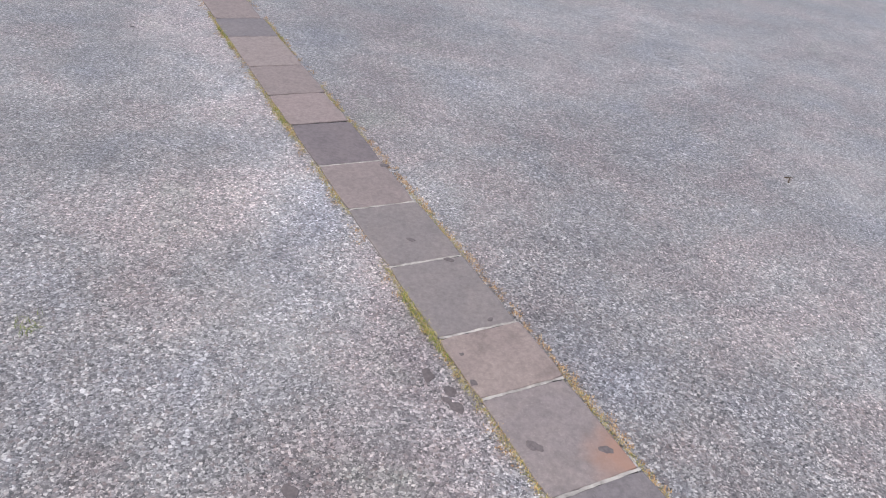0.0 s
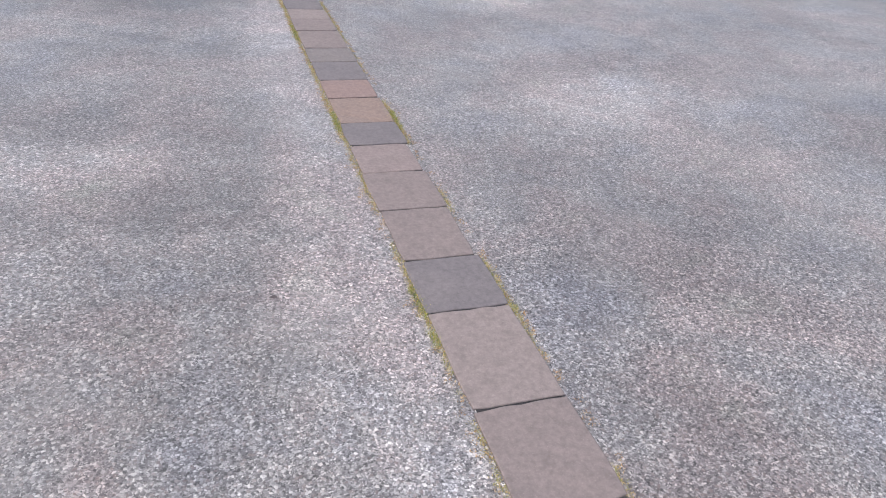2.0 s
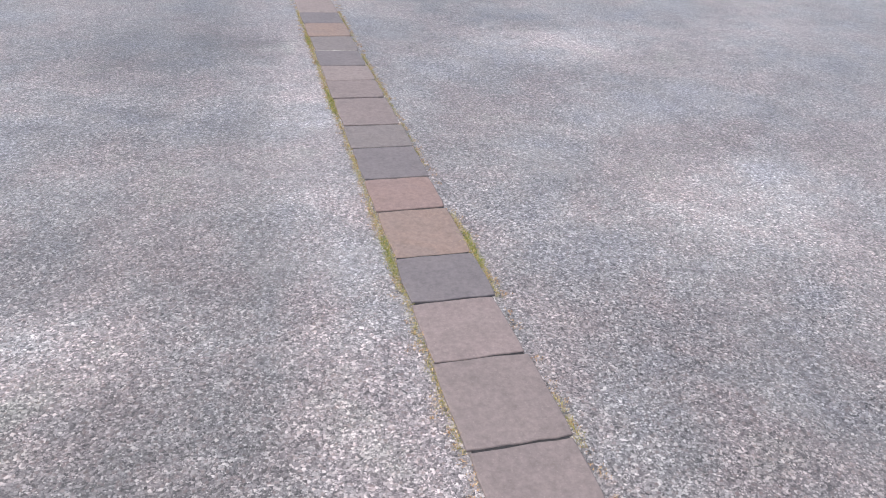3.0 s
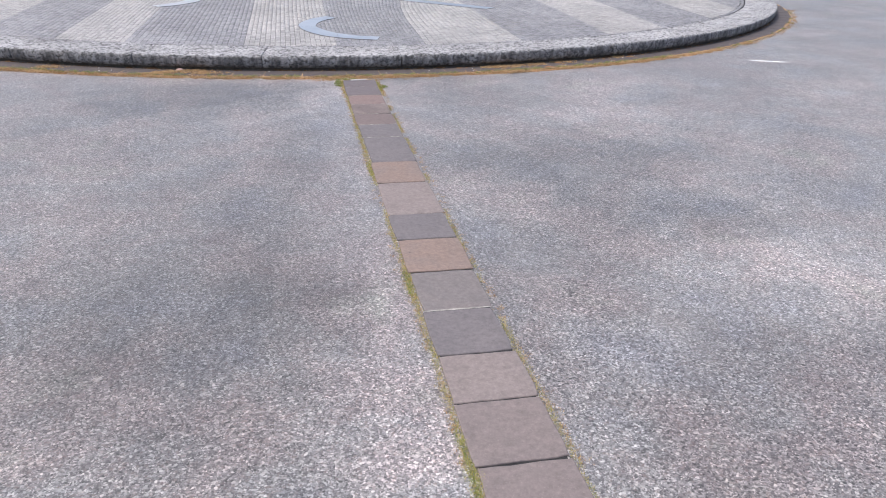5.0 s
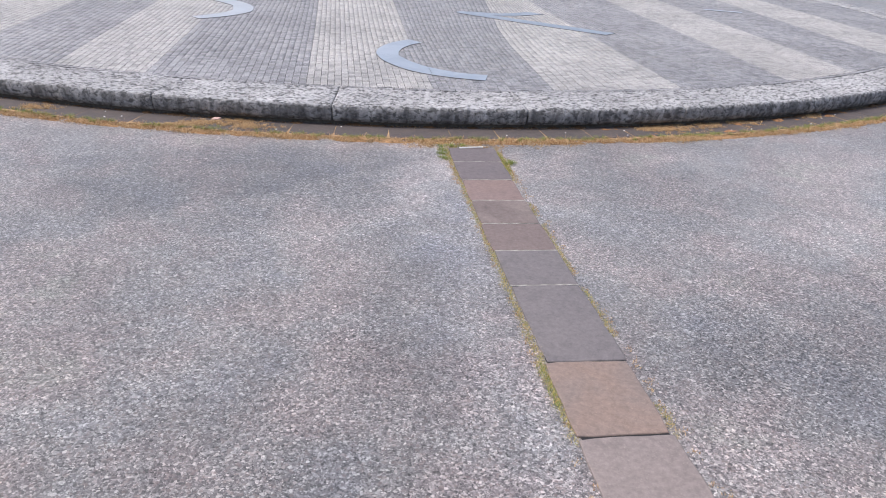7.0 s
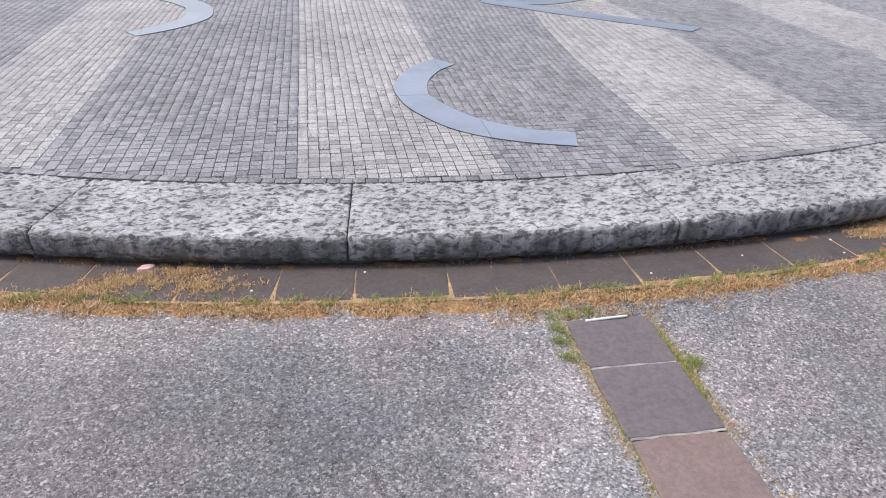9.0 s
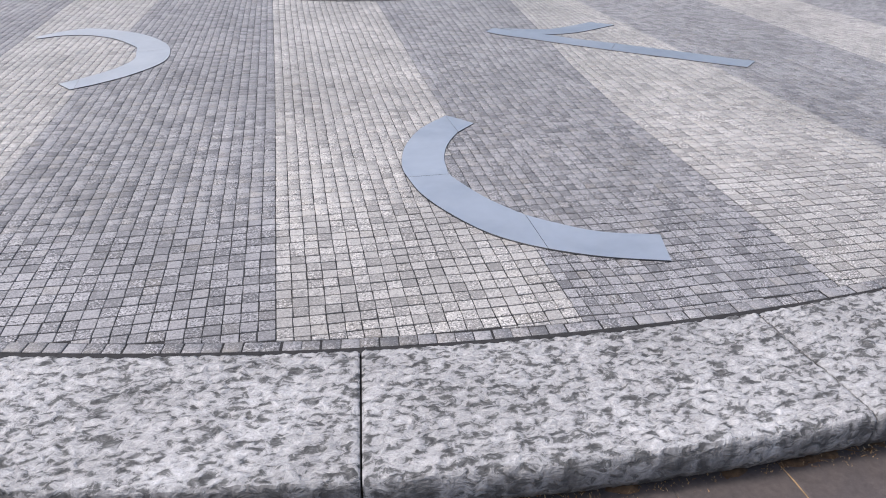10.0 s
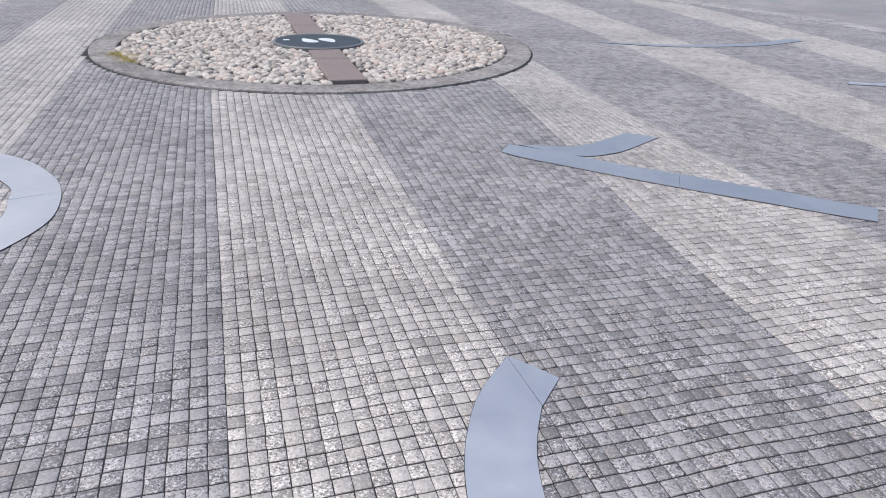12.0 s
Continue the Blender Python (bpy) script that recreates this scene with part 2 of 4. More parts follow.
def kerb_material():
    n = Nodes("picked_limestone_kerb")
    place = n.world_place()
    stretch = n.add("ShaderNodeMapping")
    stretch.inputs["Scale"].default_value = (0.75, 1.25, 1.0)
    n.put(stretch.inputs[0], place)
    pits = n.noise(33, 4, 0.62, stretch.outputs[0], 0.55)
    fine = n.noise(150, 3, 0.6, place)
    c = n.ramp(pits, (0.33, (0.075, 0.075, 0.078)), (0.43, (0.17, 0.17, 0.174)), (0.475, (0.385, 0.38, 0.392)), (0.66, (0.57, 0.562, 0.578)))
    c = n.mix(1.0, c, n.ramp(n.noise(2.2, 4, 0.6, place), (0.3, 0.75), (0.7, 1.12)), "MULTIPLY")
    c = n.mix(1.0, c, n.ramp(fine, (0.3, 0.82), (0.7, 1.12)), "MULTIPLY")
    # soot and algae runs on the upright faces, their shade painted in too
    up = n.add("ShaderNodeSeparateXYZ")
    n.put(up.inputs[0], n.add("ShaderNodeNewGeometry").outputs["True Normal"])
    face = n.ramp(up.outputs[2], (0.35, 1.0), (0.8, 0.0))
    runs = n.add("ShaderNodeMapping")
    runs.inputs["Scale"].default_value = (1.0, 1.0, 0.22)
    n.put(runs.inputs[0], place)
    soot_shade = n.ramp(n.noise(9, 5, 0.65, runs.outputs[0]), (0.4, 0.82), (0.64, 0.1))
    c = n.mix(n.math("MULTIPLY", face, soot_shade), c, (0.078, 0.077, 0.08))
    normal = n.bump(pits, 1.0, 0.02)
    normal = n.bump(fine, 0.4, 0.003, normal)
    return n.done(c, 0.85, normal)


def plain_material(name, colour, rough=0.8, spread=0.25, scale=25.0, metal=0.0, depth=0.003):
    n = Nodes(name)
    place = n.world_place()
    c = n.mix(1.0, colour, n.ramp(n.noise(scale, 4, 0.6, place), (0.25, 1 - spread), (0.75, 1 + spread)), "MULTIPLY")
    c = n.mix(1.0, c, n.ramp(n.noise(scale / 8, 3, 0.6, place), (0.3, 1 - spread * 0.7), (0.7, 1 + spread * 0.5)), "MULTIPLY")
    return n.done(c, rough, n.bump(n.noise(scale * 3, 3, 0.6, place), 0.4, depth), metal)


def blade_material(name, *colours):
    n = Nodes(name)
    r = n.add("ShaderNodeNewGeometry").outputs["Random Per Island"]
    stops = [(i / (len(colours) - 1), c) for i, c in enumerate(colours)]
    return n.done(n.ramp(r, *stops), 0.8)


def steel_material(name, deep, pale):
    n = Nodes(name)
    place = n.world_place()
    cloud = n.noise(2.5, 4, 0.6, place, 0.5)
    c = n.ramp(cloud, (0.3, deep), (0.7, pale))
    rough = n.ramp(n.noise(18, 4, 0.6, place), (0.3, 0.36), (0.7, 0.5))
    return n.done(c, rough, n.bump(n.noise(220, 2, 0.5, place), 0.08, 0.001), 0.7)


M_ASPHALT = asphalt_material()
STONE = {
    "grey": sandstone_material("grey_sandstone", (0.178, 0.158, 0.157), (0.2, 0.174, 0.168)),
    "dark": sandstone_material("dark_purple_sandstone", (0.156, 0.14, 0.146), (0.177, 0.157, 0.16)),
    "brown": sandstone_material("brown_sandstone", (0.2, 0.165, 0.16), (0.222, 0.182, 0.174)),
    "tan": sandstone_material("tan_sandstone", (0.226, 0.188, 0.181), (0.245, 0.203, 0.193)),
    "pink": sandstone_material("pink_sandstone", (0.235, 0.188, 0.182), (0.216, 0.178, 0.171)),
    "red": sandstone_material("red_sandstone", (0.232, 0.168, 0.155), (0.248, 0.174, 0.153)),
    "orange": sandstone_material("orange_sandstone", (0.245, 0.178, 0.15), (0.205, 0.165, 0.152)),
    "slate": sandstone_material("slate_purple_sandstone", (0.142, 0.121, 0.127), (0.165, 0.138, 0.14)),
    "umber": sandstone_material("umber_sandstone", (0.168, 0.13, 0.125), (0.19, 0.148, 0.139)),
    "smeared": sandstone_material("smeared_sandstone", (0.16, 0.126, 0.12), (0.225, 0.184, 0.17), 0.6),
    "clay": sandstone_material("clay_red_sandstone", (0.21, 0.152, 0.143), (0.228, 0.16, 0.142)),
    "rust": rusty_stone(),
    "rough": sandstone_material("rough_stained_sandstone", (0.225, 0.18, 0.168), (0.27, 0.22, 0.2), 0.7),
}
M_GUTTER = sandstone_material("gutter_sandstone", (0.084, 0.071, 0.072), (0.11, 0.089, 0.084), 0.45)
M_MORTAR = plain_material("pale_mortar", (0.33, 0.31, 0.29), 0.9, 0.45, 30)
M_JOINT = plain_material("dark_joint_grit", (0.03, 0.029, 0.031), 0.95, 0.4, 60)
M_BED = plain_material("kerb_bedding", (0.13, 0.115, 0.1), 0.95, 0.4, 50)
M_SOIL = plain_material("dry_soil", (0.4, 0.27, 0.15), 0.95, 0.45, 40, depth=0.006)
M_LITTER = plain_material("dry_grass_litter", (0.33, 0.195, 0.095), 0.95, 0.6, 90, depth=0.008)
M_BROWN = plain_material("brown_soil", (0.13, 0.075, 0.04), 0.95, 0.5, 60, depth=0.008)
M_RUST = plain_material("rusty_soil", (0.3, 0.155, 0.075), 0.95, 0.55, 70, depth=0.008)
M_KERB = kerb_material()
DARK, DARK2 = (0.2, 0.195, 0.204), (0.305, 0.297, 0.31)
LIGHT, LIGHT2 = (0.338, 0.322, 0.313), (0.43, 0.41, 0.399)
SETT = {("dark", True): sett_material("grey_granite_sett", DARK, DARK2, True), ("dark", False): sett_material("grey_granite_setts", DARK, DARK2, False),
        ("light", True): sett_material("cream_granite_sett", LIGHT, LIGHT2, True), ("light", False): sett_material("cream_granite_setts", LIGHT, LIGHT2, False)}
M_STEEL = steel_material("brushed_steel", (0.46, 0.495, 0.55), (0.59, 0.62, 0.67))
# same steel, with the reflection of darker sky painted into its colour
M_STEEL_DARK_SKY = steel_material("steel_dark_sky", (0.38, 0.415, 0.47), (0.47, 0.5, 0.55))
# same steel, with the brighter sun-side sky's reflection painted into its colour
M_STEEL_BRIGHT_SKY = steel_material("steel_bright_sky", (0.56, 0.565, 0.585), (0.65, 0.655, 0.67))
M_STEEL_EDGE = plain_material("dark_steel_edge", (0.06, 0.062, 0.07), 0.5, 0.2, 30, 0.8)
M_COLLAR = plain_material("collar_stone", (0.225, 0.216, 0.212), 0.8, 0.5, 22, depth=0.004)
M_GRASS = blade_material("green_grass", (0.11, 0.16, 0.03), (0.21, 0.26, 0.06), (0.36, 0.35, 0.11))
M_MOSS = blade_material("moss_and_weed", (0.18, 0.21, 0.04), (0.36, 0.34, 0.09), (0.54, 0.43, 0.18), (0.55, 0.38, 0.18))
M_STRAW = blade_material("dry_straw", (0.56, 0.38, 0.2), (0.46, 0.28, 0.13), (0.68, 0.52, 0.31), (0.34, 0.19, 0.085), (0.24, 0.13, 0.06))
M_GUM = plain_material("old_chewing_gum", (0.118, 0.1, 0.102), 0.75, 0.3, 80)
M_WHITE = plain_material("white_litter", (0.78, 0.77, 0.75), 0.6, 0.08, 60)
M_PINK = plain_material("pink_litter", (0.7, 0.48, 0.44), 0.6, 0.25, 70)
M_TWIG = plain_material("dry_twig", (0.1, 0.07, 0.045), 0.85, 0.3, 80)
M_DISC = plain_material("blue_grey_slate", (0.035, 0.05, 0.065), 0.7, 0.2, 40)
M_RIM = plain_material("disc_rim", (0.16, 0.175, 0.19), 0.5, 0.2, 30)
M_SHOE = plain_material("pale_inlay", (0.6, 0.66, 0.7), 0.5, 0.1, 30)
M_PAINT = plain_material("worn_white_paint", (0.72, 0.72, 0.72), 0.7, 0.2, 40)


def pebble_material(single):
    n = Nodes("pale_pebble" if single else "pale_pebbles")
    r = (n.add("ShaderNodeObjectInfo").outputs["Random"] if single else n.add("ShaderNodeNewGeometry").outputs["Random Per Island"])
    place = n.world_place()
    c = n.ramp(r, (0.0, (0.24, 0.225, 0.21)), (0.3, (0.36, 0.335, 0.31)), (0.55, (0.45, 0.425, 0.4)), (0.8, (0.53, 0.5, 0.47)), (1.0, (0.42, 0.34, 0.3)))
    c = n.mix(1.0, c, n.ramp(n.noise(30, 4, 0.6, place), (0.3, 0.8), (0.7, 1.15)), "MULTIPLY")
    return n.done(c, 0.7, n.bump(n.noise(60, 3, 0.6, place), 0.3, 0.004))


M_PEBBLE, M_PEBBLES = pebble_material(True), pebble_material(False)


# ---- the ground ----
def build_ground():
    bm = bmesh.new()
    xs = [-400, -60, -12, -6, -3, -1, 0, 1, 3, 6, 12, 60, 400]
    ys = [-400, -60, -20, -14, -10, -6, -3, 0, 3, 8, 14, 25, 60, 400]
    rows = [[bm.verts.new((x, y, 0)) for x in xs] for y in ys]
    for a, b in zip(rows, rows[1:]):
        for i in range(len(xs) - 1):
            bm.faces.new((a[i], a[i + 1], b[i + 1], b[i]))
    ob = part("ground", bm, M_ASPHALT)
    tagged(ob, "worn grey chip-surfaced asphalt with pale dusty patches", "pavement", kind="structure")
    return ob


build_ground()


def slab_mesh(name, w, d, h, bevel, material, seed):
    """A flag with worn arrises: eight rounded corners and a slightly uneven outline; origin at its base."""
    r = random.Random(seed)
    bm = bmesh.new()
    rings = []
    for z, inset in ((0.0, 0.0), (h - bevel, 0.0), (h - bevel * 0.3, bevel * 0.4), (h, bevel * 1.3)):
        ring = []
        nx, ny = 6, 5
        edge = [(-w / 2 + w * i / nx, -d / 2) for i in range(nx)] + [(w / 2, -d / 2 + d * i / ny) for i in range(ny)]
        edge += [(w / 2 - w * i / nx, d / 2) for i in range(nx)] + [(-w / 2, d / 2 - d * i / ny) for i in range(ny)]
        for i, (x, y) in enumerate(edge):
            q = random.Random(seed * 97 + i)
            wob = q.uniform(-0.004, 0.002)
            corner = 0.003 if i in (0, nx, nx + ny, 2 * nx + ny) else 0
            sx = (w / 2 - inset - corner + (wob if abs(abs(x) - w / 2) < 1e-6 else 0)) / (w / 2)
            sy = (d / 2 - inset - corner + (wob if abs(abs(y) - d / 2) < 1e-6 else 0)) / (d / 2)
            ring.append(bm.verts.new((x * sx, y * sy, z)))
        rings.append(ring)
    for a, b in zip(rings, rings[1:]):
        for i in range(len(a)):
            bm.faces.new((a[i], a[(i + 1) % len(a)], b[(i + 1) % len(a)], b[i]))
    top = bm.verts.new((r.uniform(-0.03, 0.03), r.uniform(-0.03, 0.03), h + 0.0015))
    for i in range(len(rings[-1])):
        bm.faces.new((rings[-1][i], rings[-1][(i + 1) % len(rings[-1])], top))
    me = bpy.data.meshes.new(name)
    bm.to_mesh(me)
    bm.free()
    me.materials.append(material)
    return me


# ---- the flagstone line: far edge of each flag, and its stone ----
FLAGS = [(-14.89, "grey"), (-14.49, "brown"), (-14.06, "dark"), (-13.64, "tan"), (-13.24, "brown"), (-12.812, "dark"),
         (-12.421, "rust"), (-12.125, "rough"), (-11.703, "grey"), (-11.277, "grey"), (-10.892, "brown"), (-10.454, "slate"),
         (-10.081, "pink"), (-9.676, "brown"), (-9.176, "tan"), (-8.826, "dark"), (-8.409, "brown"), (-8.03, "brown"),
         (-7.704, "pink"), (-7.399, "dark"), (-7.012, "orange"), (-6.696, "red"), (-6.328, "dark"), (-6.024, "grey"),
         (-5.591, "brown"), (-5.267, "brown"), (-4.963, "tan"), (-4.614, "dark"), (-4.246, "grey"), (-3.865, "orange"),
         (-3.52, "dark"), (-2.994, "tan"), (-2.577, "orange"), (-1.981, "dark"), (-1.625, "dark"), (-1.292, "umber"),
         (-0.961, "smeared"), (-0.617, "clay"), (-0.269, "slate"), (0.025, "slate")]


def build_flag_line():
    bm = bmesh.new()
    bmesh.ops.create_cube(bm, size=1, matrix=Matrix.LocRotScale((0, -7.415, 0.001), None, (2 * STRIP - 0.03, 14.87, 0.008)))
    bed = part("flagstone_line", bm, M_JOINT)
    tagged(bed, "line of mixed brown and purple sandstone flags with mortar joints", "paving strip", kind="structure")
    for y, _ in FLAGS[1:-1]:
        if y < -10.5 or y > -2.2 or -4.8 < y < -4.5:
            q = random.Random(int(y * 1000))
            bm = bmesh.new()
            bmesh.ops.create_grid(bm, x_segments=14, y_segments=1, size=0.5)
            for v in bm.verts:
                v.co = Vector((v.co.x * (2 * STRIP - 0.01), v.co.y * 0.011 + q.uniform(-0.0015, 0.0015), q.uniform(-0.001, 0.0012)))
            joint = part("mortar_joint", bm, M_MORTAR, bed, "pale mortar joint")
            joint.location = (0, y, 0.0078)
    for i, ((y0, _), (y1, stone)) in enumerate(zip(FLAGS, FLAGS[1:])):
        d = y1 - y0
        q = random.Random(i + 40)
        me = slab_mesh("flagstone", 2 * STRIP + q.uniform(-0.012, 0.008), d - q.uniform(0.004, 0.008), 0.009, 0.004, STONE[stone], i + 3)
        ob = new("flagstone", me)
        ob.parent = bed
        ob.matrix_basis = pose(q.uniform(-0.004, 0.004), (y0 + y1) / 2, q.uniform(-0.001, 0.002), q.uniform(-0.25, 0.25), q.uniform(-0.25, 0.25), q.uniform(-0.7, 0.7))


# ---- kerb, gutter ----
def polar(r, a, z, mx=CX, my=CY, wide=AX):
    """A point of a round plan: a in degrees from the side that faces the flag line, towards +x."""
    return (mx + wide * r * math.sin(radians(a)), my - r * math.cos(radians(a)), z)


KERB_JOINTS = [-13.8 - 8.16 * k for k in range(20, 0, -1)] + [-13.8, -5.8, 3.0] + [3.0 + 8.1 * k for k in range(1, 21)]


def kerb_profile(across):
    """Heights and radii of a kerb stone's section."""
    pts = [(R_OUT - 0.02, 0.045), (R_OUT - 0.004, 0.08), (R_OUT, 0.125), (R_OUT - 0.003, 0.152), (R_OUT - 0.011, 0.165), (R_OUT - 0.03, 0.17)]
    pts += [(R_OUT - 0.03 - (R_OUT - 0.03 - R_IN - 0.012) * k / across, 0.170) for k in range(1, across + 1)]
    pts += [(R_IN + 0.004, 0.165), (R_IN + 0.002, 0.12)]
    return pts


def build_kerb():
    base = bmesh.new()
    n = 180
    loops = []
    for r, z in ((R_OUT - 0.06, -0.02), (R_OUT - 0.06, 0.07), (R_IN - 0.3, 0.07)):
        loops.append([base.verts.new(polar(r, 360 * i / n, z)) for i in range(n)])
    for a, b in zip(loops, loops[1:]):
        for i in range(n):
            base.faces.new((a[i], a[(i + 1) % n], b[(i + 1) % n], b[i]))
    kerb = part("kerb", base, M_BED)
    tagged(kerb, "round raised kerb of rough picked grey limestone blocks", "kerb", kind="structure")
    ends = KERB_JOINTS + [KERB_JOINTS[0] + 360]
    for k, (a0, a1) in enumerate(zip(ends, ends[1:])):
        mid = (a0 + a1) / 2
        near = abs(mid) < 32
        along, across = (190, 60) if abs(mid) < 15 else (110, 34) if near else (16, 5)
        gap = 0.017
        bm = bmesh.new()
        cols = []
        for i in range(along + 1):
            a = a0 + gap + (a1 - a0 - 2 * gap) * i / along
            end = min(i, along - i)
            col = []
            for j, (r, z) in enumerate(kerb_profile(across)):
                v = Vector(polar(r, a, z))
                q = Vector((v.x * 34, v.y * 46, v.z * 36))
                rough = noise.fractal(q, 0.8, 2.1, 4) if near else 0
                big = noise.noise(v * 3.1 + Vector((0, 0, 5)))
                if z > 0.15:
                    v.z += 0.0075 * rough + 0.006 * big - (0.007 if end == 0 else 0.002 if end == 1 else 0)
                else:
                    out = Vector((v.x - CX, v.y - CY, 0)).normalized()
                    v += out * (0.005 * rough + 0.007 * big - (0.01 if end == 0 else 0))
                col.append(bm.verts.new(v))
            cols.append(col)
        for a, b in zip(cols, cols[1:]):
            for j in range(len(a) - 1):
                bm.faces.new((a[j], b[j], b[j + 1], a[j + 1]))
            bm.faces.new((b[0], a[0], a[-1], b[-1]))
        for col in (cols[0], list(reversed(cols[-1]))):
            bm.faces.new(col)
        bmesh.ops.recalc_face_normals(bm, faces=bm.faces)
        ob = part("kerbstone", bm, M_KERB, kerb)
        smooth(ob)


def build_gutter():
    n = 240
    bm = bmesh.new()
    loops = [[bm.verts.new(polar(r, 360 * i / n, z)) for i in range(n)] for r, z in ((R_OUT - 0.12, 0.0095), (R_GUTTER + 0.03, 0.0095))]
    for i in range(n):
        bm.faces.new((loops[0][i], loops[0][(i + 1) % n], loops[1][(i + 1) % n], loops[1][i]))
    gutter = part("gutter", bm, M_SOIL)
    tagged(gutter, "ring of dark sandstone gutter flags bedded in dry soil", "gutter", kind="structure")
    i = 0
    joints = [-60.0]
    while joints[-1] < -11.6:
        joints.append(joints[-1] + rng.uniform(1.9, 2.6))
    joints += [-7.5, -5.6, -3.3, -0.65, 1.45, 3.6]
    while joints[-1] < 80:
        joints.append(joints[-1] + rng.uniform(1.9, 2.6))
    for a0, a1 in zip(joints, joints[1:]):
        q = random.Random(i)
        i += 1
        mid = (a0 + a1) / 2
        r0, r1 = R_OUT - 0.11, R_GUTTER + q.uniform(-0.015, 0.02)
        w = math.radians(a1 - a0) * (r0 + r1) / 2 - 0.011
        me = slab_mesh("gutter_flag", w, r1 - r0, 0.012, 0.005, M_GUTTER, i + 300)
        ob = new("gutter_flag", me)
        ob.parent = gutter
        ob.matrix_basis = pose(*polar((r0 + r1) / 2, mid, 0.0), q.uniform(-0.4, 0.4), q.uniform(-0.3, 0.3), mid + q.uniform(-0.15, 0.15))


def build_soil(name, r_mid, half, tall, a0, a1, material, label, seed):
    """A low uneven ridge of soil that dies out into the paving."""
    bm = bmesh.new()
    along, across = int((a1 - a0) * 9), 9
    rows = []
    for i in range(along + 1):
        a = a0 + (a1 - a0) * i / along
        row = []
        for j in range(across + 1):
            u = j / across * 2 - 1
            x, y, _z = polar(r_mid + half * u, a, 0)
            body = noise.fractal(Vector((x * 7, y * 7, seed)), 0.9, 2.1, 3)
            grain = noise.noise(Vector((x * 60, y * 60, seed)))
            z = tall * ((1 - u * u) * (0.9 + 1.5 * body) - 0.4) + 0.4 * tall * grain
            row.append(bm.verts.new((x, y, z)))
        rows.append(row)
    for a, b in zip(rows, rows[1:]):
        for j in range(across):
            bm.faces.new((a[j], b[j], b[j + 1], a[j + 1]))
    ob = smooth(part(name, bm, material))
    tagged(ob, label, "soil", kind="stuff")


# ---- setts of the platform, band by band ----
YK = (0.0, 3.3, 4.4, 6.0, 7.6, 12.0, 20.0)
EDGES = [(-8.4,) * 7, (-7.35,) * 7, (-6.3,) * 7, (-5.2,) * 7, (-4.15, -4.2, -4.22, -4.25, -4.25, -4.3, -4.3), (-3.2, -3.25, -3.26, -3.28, -3.33, -3.4, -3.45),
         (-2.43, -2.45, -2.46, -2.46, -2.44, -2.42, -2.4), (-1.15, -1.155, -1.16, -1.175, -1.19, -1.16, -1.0),
         (-0.137, -0.13, -0.12, -0.085, -0.06, -0.03, 0.0), (0.83, 0.965, 1.06, 1.27, 1.46, 1.6, 1.65), (2.08, 2.13, 2.15, 2.16, 2.2, 2.5, 2.75),
         (3.25, 3.48, 3.54, 3.6, 3.7, 4.1, 4.4), (4.2, 4.5, 4.58, 4.68, 4.8, 5.05, 6.0), (5.4, 5.65, 5.74, 5.9, 6.1, 6.6, 7.5), (6.6, 6.78, 6.84, 6.95, 7.15, 7.6, 8.4), (8.8,) * 7]
TONES = ["light", "dark", "light", "light", "dark", "light", "dark", "light", "dark", "light", "dark", "light", "dark", "light", "dark"]
TONES[0:5] = ["dark", "light", "dark", "light", "dark"]
PITCH = 0.0612
# inner edges of the hook and the crescent, where the bands change colour
HOOK_Y, HOOK_X = (2.01, 2.14, 2.31, 2.44, 2.51, 2.65, 2.8, 2.93, 3.06), (-0.138, -0.207, -0.272, -0.312, -0.31, -0.296, -0.258, -0.205, -0.134)
MOON_Y, MOON_X = (4.64, 4.79, 5.0, 5.22, 5.45, 5.6, 5.76, 6.03), (-2.52, -2.395, -2.28, -2.229, -2.255, -2.27, -2.354, -2.537)


def edge_x(k, y):
    return np.interp(y, YK, EDGES[k])


def boxes(c, tops, depth, bevel):
    """Vertices and quads of many four-cornered blocks. c: (n, 4, 2) corners, tops: (n, 4) heights."""
    n = len(c)
    mid = c.mean(1, keepdims=True)
    away = c - mid
    inner = mid + away * (1 - bevel / np.maximum(np.abs(away).max((1, 2), keepdims=True), 1e-3))
    low = np.concatenate([c, (tops - depth)[..., None]], 2)
    rim = np.concatenate([c, (tops - 0.0013)[..., None]], 2)
    top = np.concatenate([inner, tops[..., None]], 2)
    verts = np.concatenate([low, rim, top], 1).reshape(-1, 3)
    one = [(8, 9, 10, 11)]
    for i in range(4):
        j = (i + 1) % 4
        one += [(i, j, 4 + j, 4 + i), (4 + i, 4 + j, 8 + j, 8 + i)]
    faces = (np.array(one)[None] + 12 * np.arange(n)[:, None, None]).reshape(-1, 4)
    return verts, faces


